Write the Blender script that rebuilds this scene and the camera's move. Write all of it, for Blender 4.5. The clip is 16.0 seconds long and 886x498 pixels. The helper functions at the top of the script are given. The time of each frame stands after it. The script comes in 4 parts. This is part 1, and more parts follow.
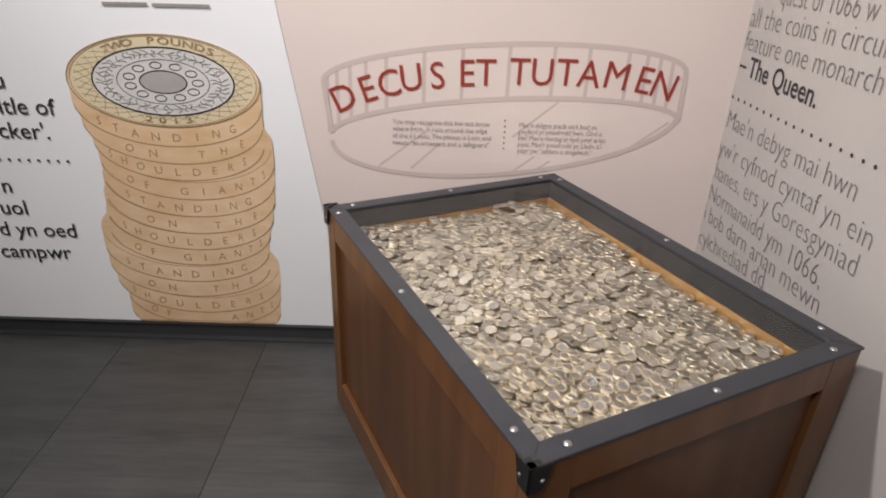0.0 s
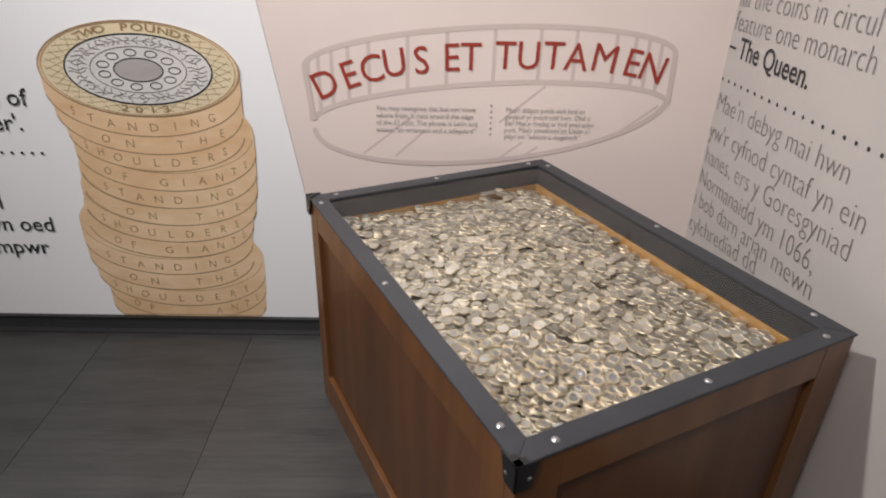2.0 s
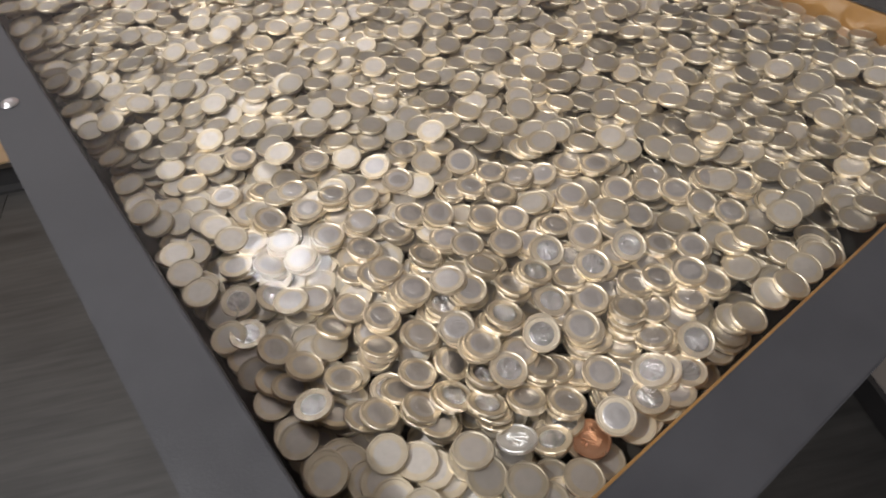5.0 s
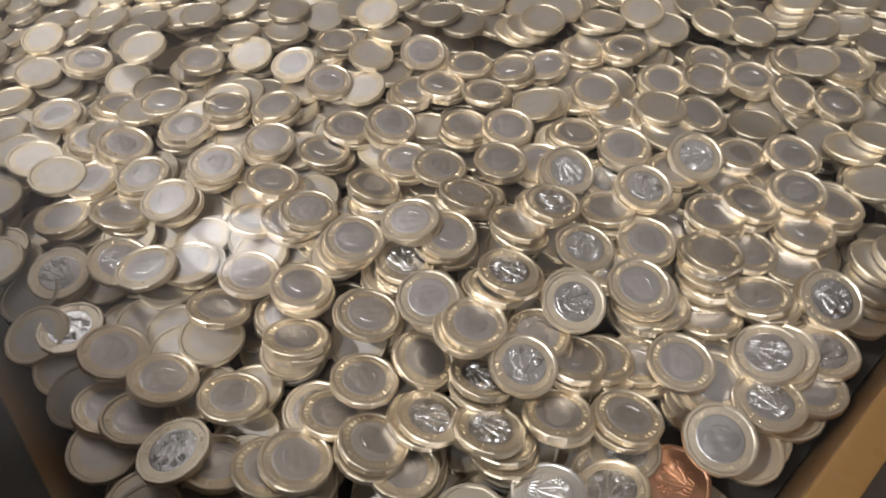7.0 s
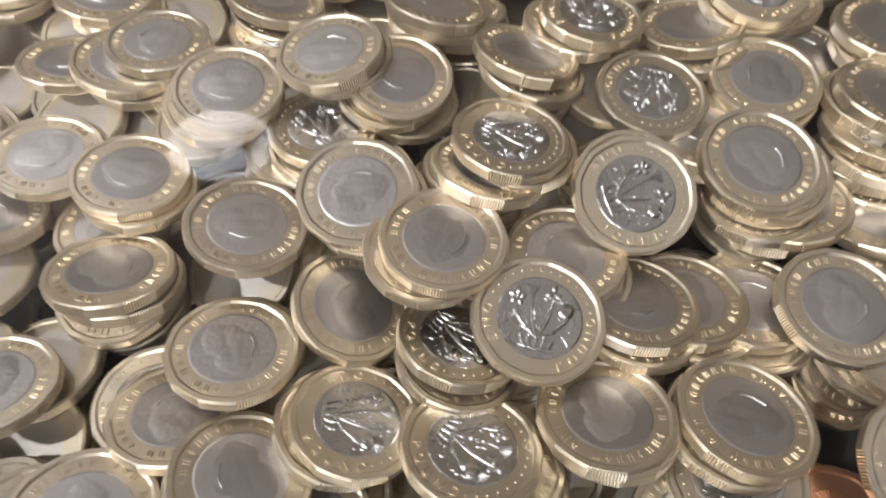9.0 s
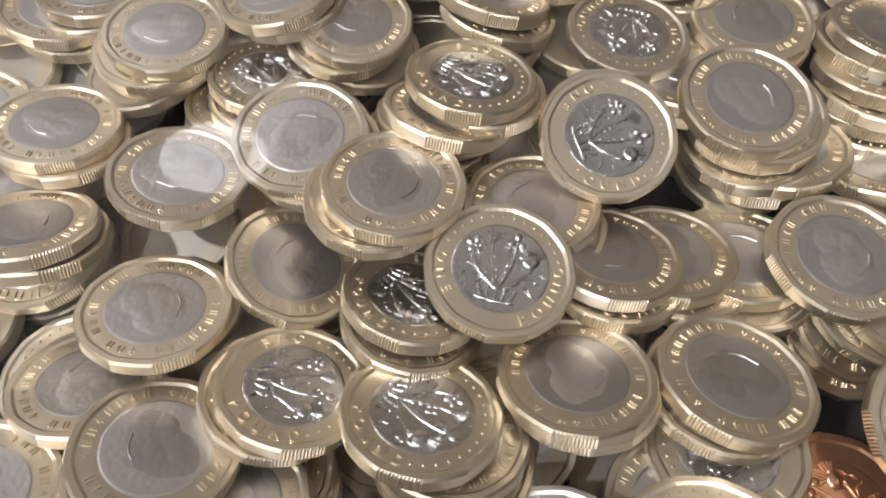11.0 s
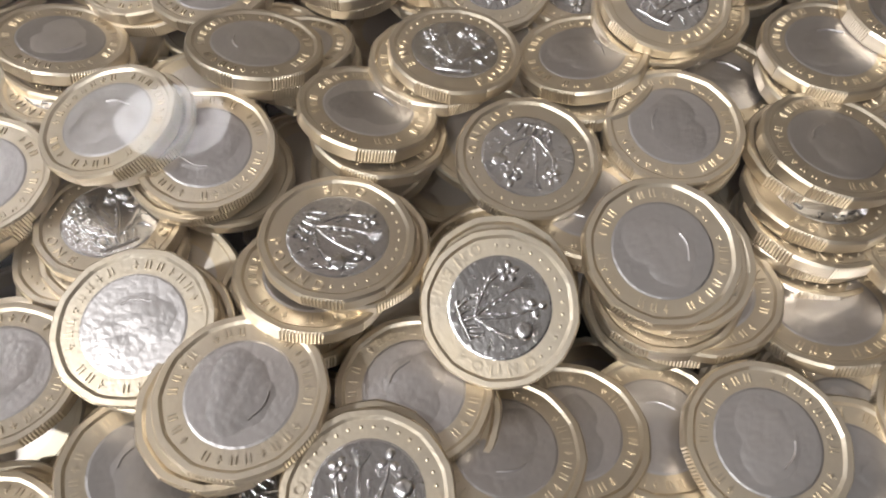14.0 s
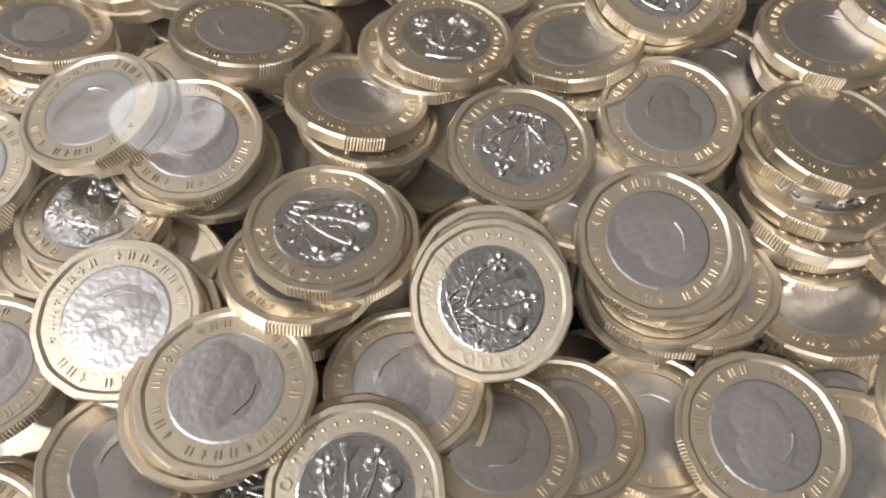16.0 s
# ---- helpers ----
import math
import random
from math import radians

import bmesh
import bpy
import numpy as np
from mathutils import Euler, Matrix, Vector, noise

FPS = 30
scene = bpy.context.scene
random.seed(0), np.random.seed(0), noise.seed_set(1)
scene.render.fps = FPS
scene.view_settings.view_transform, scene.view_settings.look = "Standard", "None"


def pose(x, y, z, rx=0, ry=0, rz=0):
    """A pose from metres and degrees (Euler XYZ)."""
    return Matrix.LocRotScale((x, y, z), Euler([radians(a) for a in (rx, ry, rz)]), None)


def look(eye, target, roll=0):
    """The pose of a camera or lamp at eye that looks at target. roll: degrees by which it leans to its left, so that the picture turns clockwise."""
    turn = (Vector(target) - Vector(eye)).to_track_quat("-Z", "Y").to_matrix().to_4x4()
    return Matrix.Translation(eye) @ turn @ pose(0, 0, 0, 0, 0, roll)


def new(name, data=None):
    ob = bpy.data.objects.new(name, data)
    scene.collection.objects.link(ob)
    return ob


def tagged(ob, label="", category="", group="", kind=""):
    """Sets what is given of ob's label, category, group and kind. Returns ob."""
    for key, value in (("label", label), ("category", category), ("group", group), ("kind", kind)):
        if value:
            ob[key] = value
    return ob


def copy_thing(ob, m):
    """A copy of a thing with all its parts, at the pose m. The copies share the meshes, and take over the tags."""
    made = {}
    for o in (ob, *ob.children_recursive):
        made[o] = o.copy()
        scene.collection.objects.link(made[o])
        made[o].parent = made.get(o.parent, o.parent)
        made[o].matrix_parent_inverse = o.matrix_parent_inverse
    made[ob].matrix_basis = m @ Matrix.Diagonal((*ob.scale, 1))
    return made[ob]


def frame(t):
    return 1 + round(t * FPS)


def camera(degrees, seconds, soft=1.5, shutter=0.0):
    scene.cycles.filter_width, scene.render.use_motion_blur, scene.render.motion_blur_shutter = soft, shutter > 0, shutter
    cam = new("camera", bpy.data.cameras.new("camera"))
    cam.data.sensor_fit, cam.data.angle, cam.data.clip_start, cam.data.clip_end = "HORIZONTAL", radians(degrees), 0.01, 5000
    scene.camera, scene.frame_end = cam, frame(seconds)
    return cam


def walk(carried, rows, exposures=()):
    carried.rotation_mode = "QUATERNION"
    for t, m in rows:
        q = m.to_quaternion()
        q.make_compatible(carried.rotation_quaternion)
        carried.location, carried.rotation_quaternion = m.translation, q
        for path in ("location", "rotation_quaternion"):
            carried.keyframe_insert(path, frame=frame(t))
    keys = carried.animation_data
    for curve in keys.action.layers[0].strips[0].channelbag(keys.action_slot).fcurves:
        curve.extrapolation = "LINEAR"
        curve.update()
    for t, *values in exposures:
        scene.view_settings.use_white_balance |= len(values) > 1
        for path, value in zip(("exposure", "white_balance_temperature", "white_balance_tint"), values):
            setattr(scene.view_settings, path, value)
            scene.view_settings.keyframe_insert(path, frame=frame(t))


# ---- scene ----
cam = camera(70.24, 16.0, soft=2.0, shutter=0.4)
ROWS = [
    (0.0, -0.3533, -0.4482, 1.1301, 63.28, -1.86, -25.63),
    (0.5, -0.3523, -0.4465, 1.1279, 62.98, -1.88, -25.78),
    (1.0, -0.3509, -0.4438, 1.1286, 62.95, -1.89, -25.90),
    (1.5, -0.3470, -0.4404, 1.1267, 62.53, -1.89, -25.88),
    (2.0, -0.3273, -0.4271, 1.1214, 62.11, -1.46, -26.62),
    (2.5, -0.2355, -0.3776, 1.0878, 59.86, -1.27, -27.63),
    (3.0, -0.1538, -0.2848, 1.0318, 57.33, -1.62, -28.53),
    (3.5, -0.0957, -0.1399, 0.9494, 52.96, -4.87, -35.71),
    (4.0, -0.0370, -0.0547, 0.8936, 46.83, -3.35, -38.08),
    (4.5, -0.0008, -0.0137, 0.8388, 41.93, -1.75, -39.08),
    (5.0, 0.0359, -0.0001, 0.7955, 39.89, 3.17, -38.41),
    (7.5, 0.0841, 0.0701, 0.6525, 37.32, 2.00, -43.14),
    (8.0, 0.0952, 0.0727, 0.6388, 35.65, 2.40, -43.46),
    (8.5, 0.1119, 0.0853, 0.6151, 32.68, 3.50, -42.93),
    (9.0, 0.1204, 0.0951, 0.5887, 29.48, 3.93, -42.55),
    (9.5, 0.1209, 0.0955, 0.5777, 29.90, 3.64, -43.26),
    (10.0, 0.1216, 0.0922, 0.5755, 30.93, 3.95, -42.89),
    (12.5, 0.1263, 0.0878, 0.5718, 30.60, 4.64, -43.67),
    (13.0, 0.1432, 0.0946, 0.5771, 27.21, 4.61, -44.65),
    (13.5, 0.1547, 0.1025, 0.5780, 24.89, 3.37, -46.33),
    (14.0, 0.1592, 0.1041, 0.5761, 25.01, 4.01, -46.35),
    (14.5, 0.1583, 0.1040, 0.5759, 24.90, 4.24, -46.56),
    (15.0, 0.1600, 0.1020, 0.5755, 24.79, 3.90, -46.66),
    (15.5, 0.1601, 0.1030, 0.5751, 24.68, 3.94, -46.65),
    (16.0, 0.1598, 0.1036, 0.5741, 24.61, 3.85, -46.57),
]
EXPOSURES = [(0.0, 0.24), (3.0, 0.18), (5.0, 0.00), (7.5, -0.22), (12.5, -0.20), (16.0, -0.30)]
walk(cam, [(t, pose(x, y, z, rx, ry, rz)) for t, x, y, z, rx, ry, rz in ROWS], EXPOSURES)

# ---- light ----
# a windowless gallery: assumed track spots under a white ceiling, all out of view
world = bpy.data.worlds.new("gallery_air")
scene.world = world
world.use_nodes = True
world.node_tree.nodes["Background"].inputs[0].default_value = (1.0, 0.96, 0.94, 1)
world.node_tree.nodes["Background"].inputs[1].default_value = 0.08
CEILING = 2.7
TURN = 25.9
CORNER = Vector((1.0138, 0.677, 0.0))
U = Vector((-math.cos(radians(TURN)), math.sin(radians(TURN)), 0))   # along the back wall, away from the corner
V = Vector((-math.sin(radians(TURN)), -math.cos(radians(TURN)), 0))  # along the side wall, away from the corner


def lamp(u, v, target, power, size, spread=160):
    """A ceiling spot: an area lamp at its mouth."""
    data = bpy.data.lights.new("spot_light", "AREA")
    data.shape, data.size, data.energy, data.color, data.spread = "DISK", size, power, (1.0, 0.965, 0.945), radians(spread)
    ob = new("spot_light", data)
    eye = CORNER + U * u + V * v + Vector((0, 0, CEILING - 0.22))
    ob.matrix_world = look(eye, target)
    return eye


# places and powers set by trial, clear of the glass's mirrored view
LAMPS = [
    (1.25, 2.00, (0.62, 0.55, 0.60), 5.5, 0.12, 120),
    (1.95, 0.95, (0.35, 0.50, 0.50), 13.0, 0.12, 100),
    (1.50, 2.40, (0.25, 1.05, 0.75), 11.0, 0.12, 130),
    (2.60, 2.60, (-0.35, 1.35, 0.40), 4.0, 0.12, 160),
]
LAMP_EYES = [(lamp(*row), Vector(row[2])) for row in LAMPS]

# ---- materials ----


def material(name, base, rough=0.5, metal=0.0, second=None, scale=40.0, amount=0.5, bump=0.0, bump_scale=None, stretch=(1, 1, 1), coat=0.0, rough_var=0.1, by_object=0.0, by_island=0.0, coords="Object"):
    """A surface with colour varied at two scales, varied gloss and fine relief."""
    m = bpy.data.materials.new(name)
    m.use_nodes = True
    nt = m.node_tree
    bsdf = nt.nodes["Principled BSDF"]
    link = nt.links.new
    tc = nt.nodes.new("ShaderNodeTexCoord")
    mp = nt.nodes.new("ShaderNodeMapping")
    mp.inputs["Scale"].default_value = stretch
    link(tc.outputs[coords], mp.inputs[0])
    n1 = nt.nodes.new("ShaderNodeTexNoise")
    n1.inputs["Scale"].default_value, n1.inputs["Detail"].default_value = scale, 6
    n2 = nt.nodes.new("ShaderNodeTexNoise")
    n2.inputs["Scale"].default_value, n2.inputs["Detail"].default_value = scale * 0.13, 3
    link(mp.outputs[0], n1.inputs[0])
    link(mp.outputs[0], n2.inputs[0])
    mean = nt.nodes.new("ShaderNodeMath")
    mean.operation = "ADD"
    link(n1.outputs["Fac"], mean.inputs[0])
    link(n2.outputs["Fac"], mean.inputs[1])
    rng = nt.nodes.new("ShaderNodeMapRange")
    rng.inputs["From Min"].default_value, rng.inputs["From Max"].default_value = 0.7, 1.3
    link(mean.outputs[0], rng.inputs["Value"])
    mix = nt.nodes.new("ShaderNodeMix")
    mix.data_type = "RGBA"
    other = second or tuple(c * 0.8 for c in base)
    mix.inputs["A"].default_value, mix.inputs["B"].default_value = (*base, 1), (*[b + (o - b) * amount * 2 for b, o in zip(base, other)], 1)
    link(rng.outputs[0], mix.inputs["Factor"])
    colour = mix.outputs["Result"]
    if by_object or by_island:
        src = nt.nodes.new("ShaderNodeObjectInfo" if by_object else "ShaderNodeNewGeometry")
        hsv = nt.nodes.new("ShaderNodeHueSaturation")
        r2 = nt.nodes.new("ShaderNodeMapRange")
        w = by_object or by_island
        r2.inputs["To Min"].default_value, r2.inputs["To Max"].default_value = 1 - w, 1 + w * 0.4
        link(src.outputs["Random" if by_object else "Random Per Island"], r2.inputs["Value"])
        link(r2.outputs[0], hsv.inputs["Value"])
        link(colour, hsv.inputs["Color"])
        colour = hsv.outputs[0]
    link(colour, bsdf.inputs["Base Color"])
    rr = nt.nodes.new("ShaderNodeMapRange")
    rr.inputs["To Min"].default_value, rr.inputs["To Max"].default_value = max(0.02, rough - rough_var), rough + rough_var
    link(n1.outputs["Fac"], rr.inputs["Value"])
    link(rr.outputs[0], bsdf.inputs["Roughness"])
    bsdf.inputs["Metallic"].default_value = metal
    bsdf.inputs["Coat Weight"].default_value = coat
    if bump:
        b = nt.nodes.new("ShaderNodeBump")
        b.inputs["Strength"].default_value, b.inputs["Distance"].default_value = bump, 0.001
        if bump_scale:
            n3 = nt.nodes.new("ShaderNodeTexNoise")
            n3.inputs["Scale"].default_value, n3.inputs["Detail"].default_value = bump_scale, 4
            link(mp.outputs[0], n3.inputs[0])
            link(n3.outputs["Fac"], b.inputs["Height"])
        else:
            link(n1.outputs["Fac"], b.inputs["Height"])
        link(b.outputs[0], bsdf.inputs["Normal"])
    return m


WHITE_PRINT = material("white_print", (0.80, 0.80, 0.82), 0.45, second=(0.76, 0.76, 0.78), scale=3, bump=0.15, bump_scale=300)
BLUSH_PRINT = material("blush_print", (0.70, 0.60, 0.565), 0.45, second=(0.66, 0.565, 0.53), scale=3, bump=0.15, bump_scale=300)
# darker than the back wall: this grey carries part of the wall's shade
SHADED_GREY_PRINT = material("shaded_grey_print", (0.43, 0.40, 0.385), 0.5, second=(0.46, 0.42, 0.39), scale=2, bump=0.15, bump_scale=300)
MAUVE_INK = material("mauve_ink", (0.55, 0.455, 0.43), 0.5, second=(0.52, 0.43, 0.41), scale=20)
RED_INK = material("red_ink", (0.30, 0.035, 0.02), 0.5, second=(0.26, 0.03, 0.02), scale=20)
DARK_INK = material("dark_ink", (0.03, 0.03, 0.035), 0.5, scale=20)
GREY_INK = material("grey_ink", (0.19, 0.17, 0.165), 0.5, scale=20)
PALE_INK = material("pale_ink", (0.30, 0.27, 0.26), 0.5, scale=20)
GOLD_PRINT = material("gold_print", (0.60, 0.39, 0.215), 0.45, second=(0.71, 0.515, 0.335), scale=11, amount=0.6, stretch=(1, 1, 2.5))
CREAM_PRINT = material("cream_print", (0.72, 0.62, 0.43), 0.45, second=(0.62, 0.52, 0.35), scale=12)
SILVER_PRINT = material("silver_print", (0.52, 0.51, 0.50), 0.45, second=(0.66, 0.64, 0.62), scale=14)
STEEL_PRINT = material("steel_print", (0.40, 0.38, 0.37), 0.45, scale=14)
BROWN_INK = material("brown_ink", (0.34, 0.235, 0.125), 0.5, scale=20)
PLASTER = material("plaster", (0.72, 0.68, 0.65), 0.7, scale=6, amount=0.2)
FLOOR_VINYL = material("floor_vinyl", (0.026, 0.026, 0.0265), 0.45, second=(0.066, 0.065, 0.064), scale=26, stretch=(0.35, 4.0, 1), bump=0.12, rough_var=0.12, by_object=0.2, amount=0.45)
JOINT = material("floor_joint", (0.012, 0.012, 0.012), 0.8)
SKIRT = material("skirting_vinyl", (0.035, 0.035, 0.037), 0.40, scale=15, bump=0.05)
WOOD = material("stained_wood", (0.150, 0.060, 0.018), 0.36, second=(0.085, 0.034, 0.012), scale=18, stretch=(1.0, 1.0, 0.12), bump=0.10, coat=0.15, rough_var=0.08)
WOOD_PANEL = material("stained_panel", (0.115, 0.046, 0.017), 0.42, second=(0.060, 0.025, 0.011), scale=16, stretch=(1.4, 1.4, 0.10), bump=0.08, coat=0.1, rough_var=0.08)
WOOD_LINER = material("varnished_liner", (0.40, 0.22, 0.07), 0.30, second=(0.28, 0.14, 0.04), scale=22, stretch=(0.4, 0.4, 2), bump=0.08, coat=0.3)
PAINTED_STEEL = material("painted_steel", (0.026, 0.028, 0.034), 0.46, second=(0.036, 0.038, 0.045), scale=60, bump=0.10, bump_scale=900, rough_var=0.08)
# the rim's inner web: a darker base colour than the top flange
WEB_STEEL = material("web_steel", (0.009, 0.010, 0.013), 0.60, second=(0.013, 0.014, 0.018), scale=40)
BLACK_PLASTIC = material("black_plastic", (0.012, 0.012, 0.013), 0.38, scale=60, bump=0.05)
ZINC = material("zinc", (0.62, 0.62, 0.64), 0.30, metal=1.0, scale=200, bump=0.05)
BRASS = material("nickel_brass", (0.89, 0.81, 0.69), 0.43, metal=1.0, second=(0.79, 0.69, 0.54), scale=260, bump=0.08, bump_scale=1800, rough_var=0.10, by_object=0.20)
NICKEL = material("nickel_silver", (0.735, 0.715, 0.725), 0.40, metal=1.0, second=(0.63, 0.61, 0.62), scale=260, bump=0.12, bump_scale=1300, rough_var=0.12, by_object=0.22)
NICKEL_FRESH = material("fresh_nickel_silver", (0.74, 0.735, 0.75), 0.24, metal=1.0, second=(0.64, 0.635, 0.65), scale=260, bump=0.16, bump_scale=1300, rough_var=0.08, by_object=0.20)
SILVER = material("bright_silver", (0.93, 0.93, 0.94), 0.44, metal=1.0, second=(0.8, 0.8, 0.82), scale=160, bump=0.25, rough_var=0.05)
COPPER = material("copper_tone", (0.80, 0.46, 0.30), 0.30, metal=1.0, second=(0.7, 0.40, 0.25), scale=200, bump=0.1)
# wide per-coin tone spread stands in for faces catching the light unevenly
PILE_BRASS = material("pile_brass", (0.86, 0.79, 0.67), 0.49, metal=1.0, second=(0.75, 0.65, 0.49), scale=260, bump=0.06, bump_scale=1800, rough_var=0.08, by_island=0.42)
PILE_NICKEL = material("pile_nickel", (0.82, 0.775, 0.735), 0.49, metal=1.0, second=(0.72, 0.68, 0.64), scale=260, bump=0.08, bump_scale=1300, rough_var=0.08, by_island=0.42)
# near-black for the shade deep between the coins, and for the case floor
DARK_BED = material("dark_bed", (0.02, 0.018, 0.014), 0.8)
LAMP_WHITE = material("lamp_white", (0.75, 0.75, 0.75), 0.4)

GLASS = bpy.data.materials.new("clear_glass")
GLASS.use_nodes = True
_t = GLASS.node_tree
_t.nodes.remove(_t.nodes["Principled BSDF"])
_clear, _gloss, _mix, _fres = (_t.nodes.new("ShaderNode" + n) for n in ("BsdfTransparent", "BsdfGlossy", "MixShader", "Fresnel"))
_clear.inputs["Color"].default_value = (0.975, 0.985, 0.98, 1)
_gloss.inputs["Roughness"].default_value = 0.025
_fres.inputs["IOR"].default_value = 1.36
_t.links.new(_fres.outputs[0], _mix.inputs[0])
_t.links.new(_clear.outputs[0], _mix.inputs[1])
_t.links.new(_gloss.outputs[0], _mix.inputs[2])
_t.links.new(_mix.outputs[0], _t.nodes["Material Output"].inputs[0])
GLASS_BODY = bpy.data.materials.new("glass_body")
GLASS_BODY.use_nodes = True
_t = GLASS_BODY.node_tree
_t.nodes.remove(_t.nodes["Principled BSDF"])
_clear = _t.nodes.new("ShaderNodeBsdfTransparent")
_clear.inputs["Color"].default_value = (0.985, 0.99, 0.988, 1)
_t.links.new(_clear.outputs[0], _t.nodes["Material Output"].inputs[0])

LIT_FACE = bpy.data.materials.new("lit_face")
LIT_FACE.use_nodes = True
_g = LIT_FACE.node_tree.nodes["Principled BSDF"]
_g.inputs["Emission Color"].default_value = (0.97, 0.97, 1.0, 1)
_g.inputs["Emission Strength"].default_value = 15.0

# ---- helpers for meshes ----


def mesh_of(name, bm, mats, smooth=False):
    me = bpy.data.meshes.new(name)
    bm.to_mesh(me)
    bm.free()
    for m in (mats if isinstance(mats, (list, tuple)) else [mats]):
        me.materials.append(m)
    if smooth:
        me.polygons.foreach_set("use_smooth", [True] * len(me.polygons))
    return me


def part(name, bm, mat, parent, label="", smooth=False):
    ob = new(name, mesh_of(name, bm, mat, smooth))
    ob.parent = parent
    return tagged(ob, label)


def part_of(name, me, parent, m=None, label=""):
    ob = new(name, me)
    ob.parent = parent
    if m is not None:
        ob.matrix_basis = m
    return tagged(ob, label)


def thing(name, label, category, m=None, group="", kind=""):
    ob = new(name)
    ob.empty_display_size = 0.02
    if m is not None:
        ob.matrix_basis = m
    return tagged(ob, label, category, group, kind)


def add_box(bm, lo, hi, bevel=0.0):
    c = [(a + b) / 2 for a, b in zip(lo, hi)]
    s = [b - a for a, b in zip(lo, hi)]
    r = bmesh.ops.create_cube(bm, size=1, matrix=Matrix.LocRotScale(c, None, s))
    if bevel:
        edges = list({e for v in r["verts"] for e in v.link_edges})
        bmesh.ops.bevel(bm, geom=edges, offset=bevel, segments=2, affect="EDGES", profile=0.6)
    return bm


def box(lo, hi, bevel=0.0):
    return add_box(bmesh.new(), lo, hi, bevel)


def ball(bm, m, u=10, v=6):
    bmesh.ops.create_uvsphere(bm, u_segments=u, v_segments=v, radius=1, matrix=m)


def glyphs(text, size, extrude=0.0, align="CENTER", spacing=1.0, bold=0.0):
    """The mesh of a line of text in the built-in font, on its baseline."""
    cu = bpy.data.curves.new("text", "FONT")
    cu.body, cu.size, cu.extrude, cu.align_x, cu.space_character, cu.offset = text, size, extrude, align, spacing, bold
    cu.resolution_u = 3
    ob = bpy.data.objects.new("text", cu)
    scene.collection.objects.link(ob)
    me = bpy.data.meshes.new_from_object(ob.evaluated_get(bpy.context.evaluated_depsgraph_get()))
    bpy.data.objects.remove(ob)
    bpy.data.curves.remove(cu)
    return me


# ---- the room ----
FLAT_BACK = Matrix(((-U.x, 0, V.x, 0), (-U.y, 0, V.y, 0), (0, 1, 0, 0), (0, 0, 0, 1)))   # x to the right on the back wall, y up, z off it
FLAT_SIDE = Matrix(((V.x, 0, U.x, 0), (V.y, 0, U.y, 0), (0, 1, 0, 0), (0, 0, 0, 1)))     # the same on the side wall


def on_back(u, z, off=0.0):
    return Matrix.Translation(CORNER + U * u + V * off + Vector((0, 0, z))) @ FLAT_BACK


def on_side(v, z, off=0.0):
    return Matrix.Translation(CORNER + V * v + U * off + Vector((0, 0, z))) @ FLAT_SIDE


FAR_U, FAR_V = 4.2, 4.585


def room_box(u0, u1, v0, v1, z0, z1):
    """A block in the room's own directions."""
    bm = box((u0, v0, z0), (u1, v1, z1))
    m = Matrix((((U.x, V.x, 0, CORNER.x)), (U.y, V.y, 0, CORNER.y), (0, 0, 1, 0), (0, 0, 0, 1)))
    bmesh.ops.transform(bm, matrix=m, verts=bm.verts)
    bmesh.ops.recalc_face_normals(bm, faces=bm.faces)
    return bm


def setting(name, bm, mat, label, category):
    return tagged(new(name, mesh_of(name, bm, mat)), label, category, kind="structure")


wall_back = setting("wall_back", room_box(-0.12, FAR_U + 0.12, -0.12, 0.0, 0, CEILING), BLUSH_PRINT, "blush printed exhibition wall behind the coin case", "wall")
wall_side = setting("wall_side", room_box(-0.12, 0.0, 0.0, FAR_V + 0.12, 0, CEILING), SHADED_GREY_PRINT, "pale grey printed wall with large lettering", "wall")
wall_far = setting("wall_far", room_box(FAR_U, FAR_U + 0.12, 0.0, FAR_V + 0.12, 0, CEILING), PLASTER, "plain pale plaster wall", "wall")
wall_rear = setting("wall_rear", room_box(0.0, FAR_U, FAR_V, FAR_V + 0.12, 0, CEILING), PLASTER, "plain pale plaster wall", "wall")
ceiling = setting("ceiling", room_box(-0.12, FAR_U + 0.12, -0.12, FAR_V + 0.12, CEILING, CEILING + 0.1), PLASTER, "plain white plaster ceiling", "ceiling")
floor = setting("floor", room_box(-0.12, FAR_U + 0.12, -0.12, FAR_V + 0.12, -0.1, -0.004), JOINT, "dark grey wood-effect vinyl tile floor", "floor")


def ribbon(bm, pts, width, z=0.0):
    """A flat strip of even width along a line of points."""
    pts = [Vector((*p, z)) for p in pts]
    rows = []
    for i, p in enumerate(pts):
        t = (pts[min(i + 1, len(pts) - 1)] - pts[max(i - 1, 0)]).normalized()
        n = Vector((-t.y, t.x, 0)) * width / 2
        rows.append((bm.verts.new(p + n), bm.verts.new(p - n)))
    for (a, b), (c, d) in zip(rows, rows[1:]):
        bm.faces.new((a, b, d, c))
    return bm


def fill(bm, pts, z=0.0):
    bm.faces.new([bm.verts.new((x, y, z)) for x, y in pts])
    return bm


def print_on(m, name, bm, mat, parent, label=""):
    """A printed shape, laid on a wall's own flat."""
    bmesh.ops.transform(bm, matrix=m, verts=bm.verts)
    for fc in bm.faces:
        fc.normal_update()
    return part(name, bm, mat, parent, label)


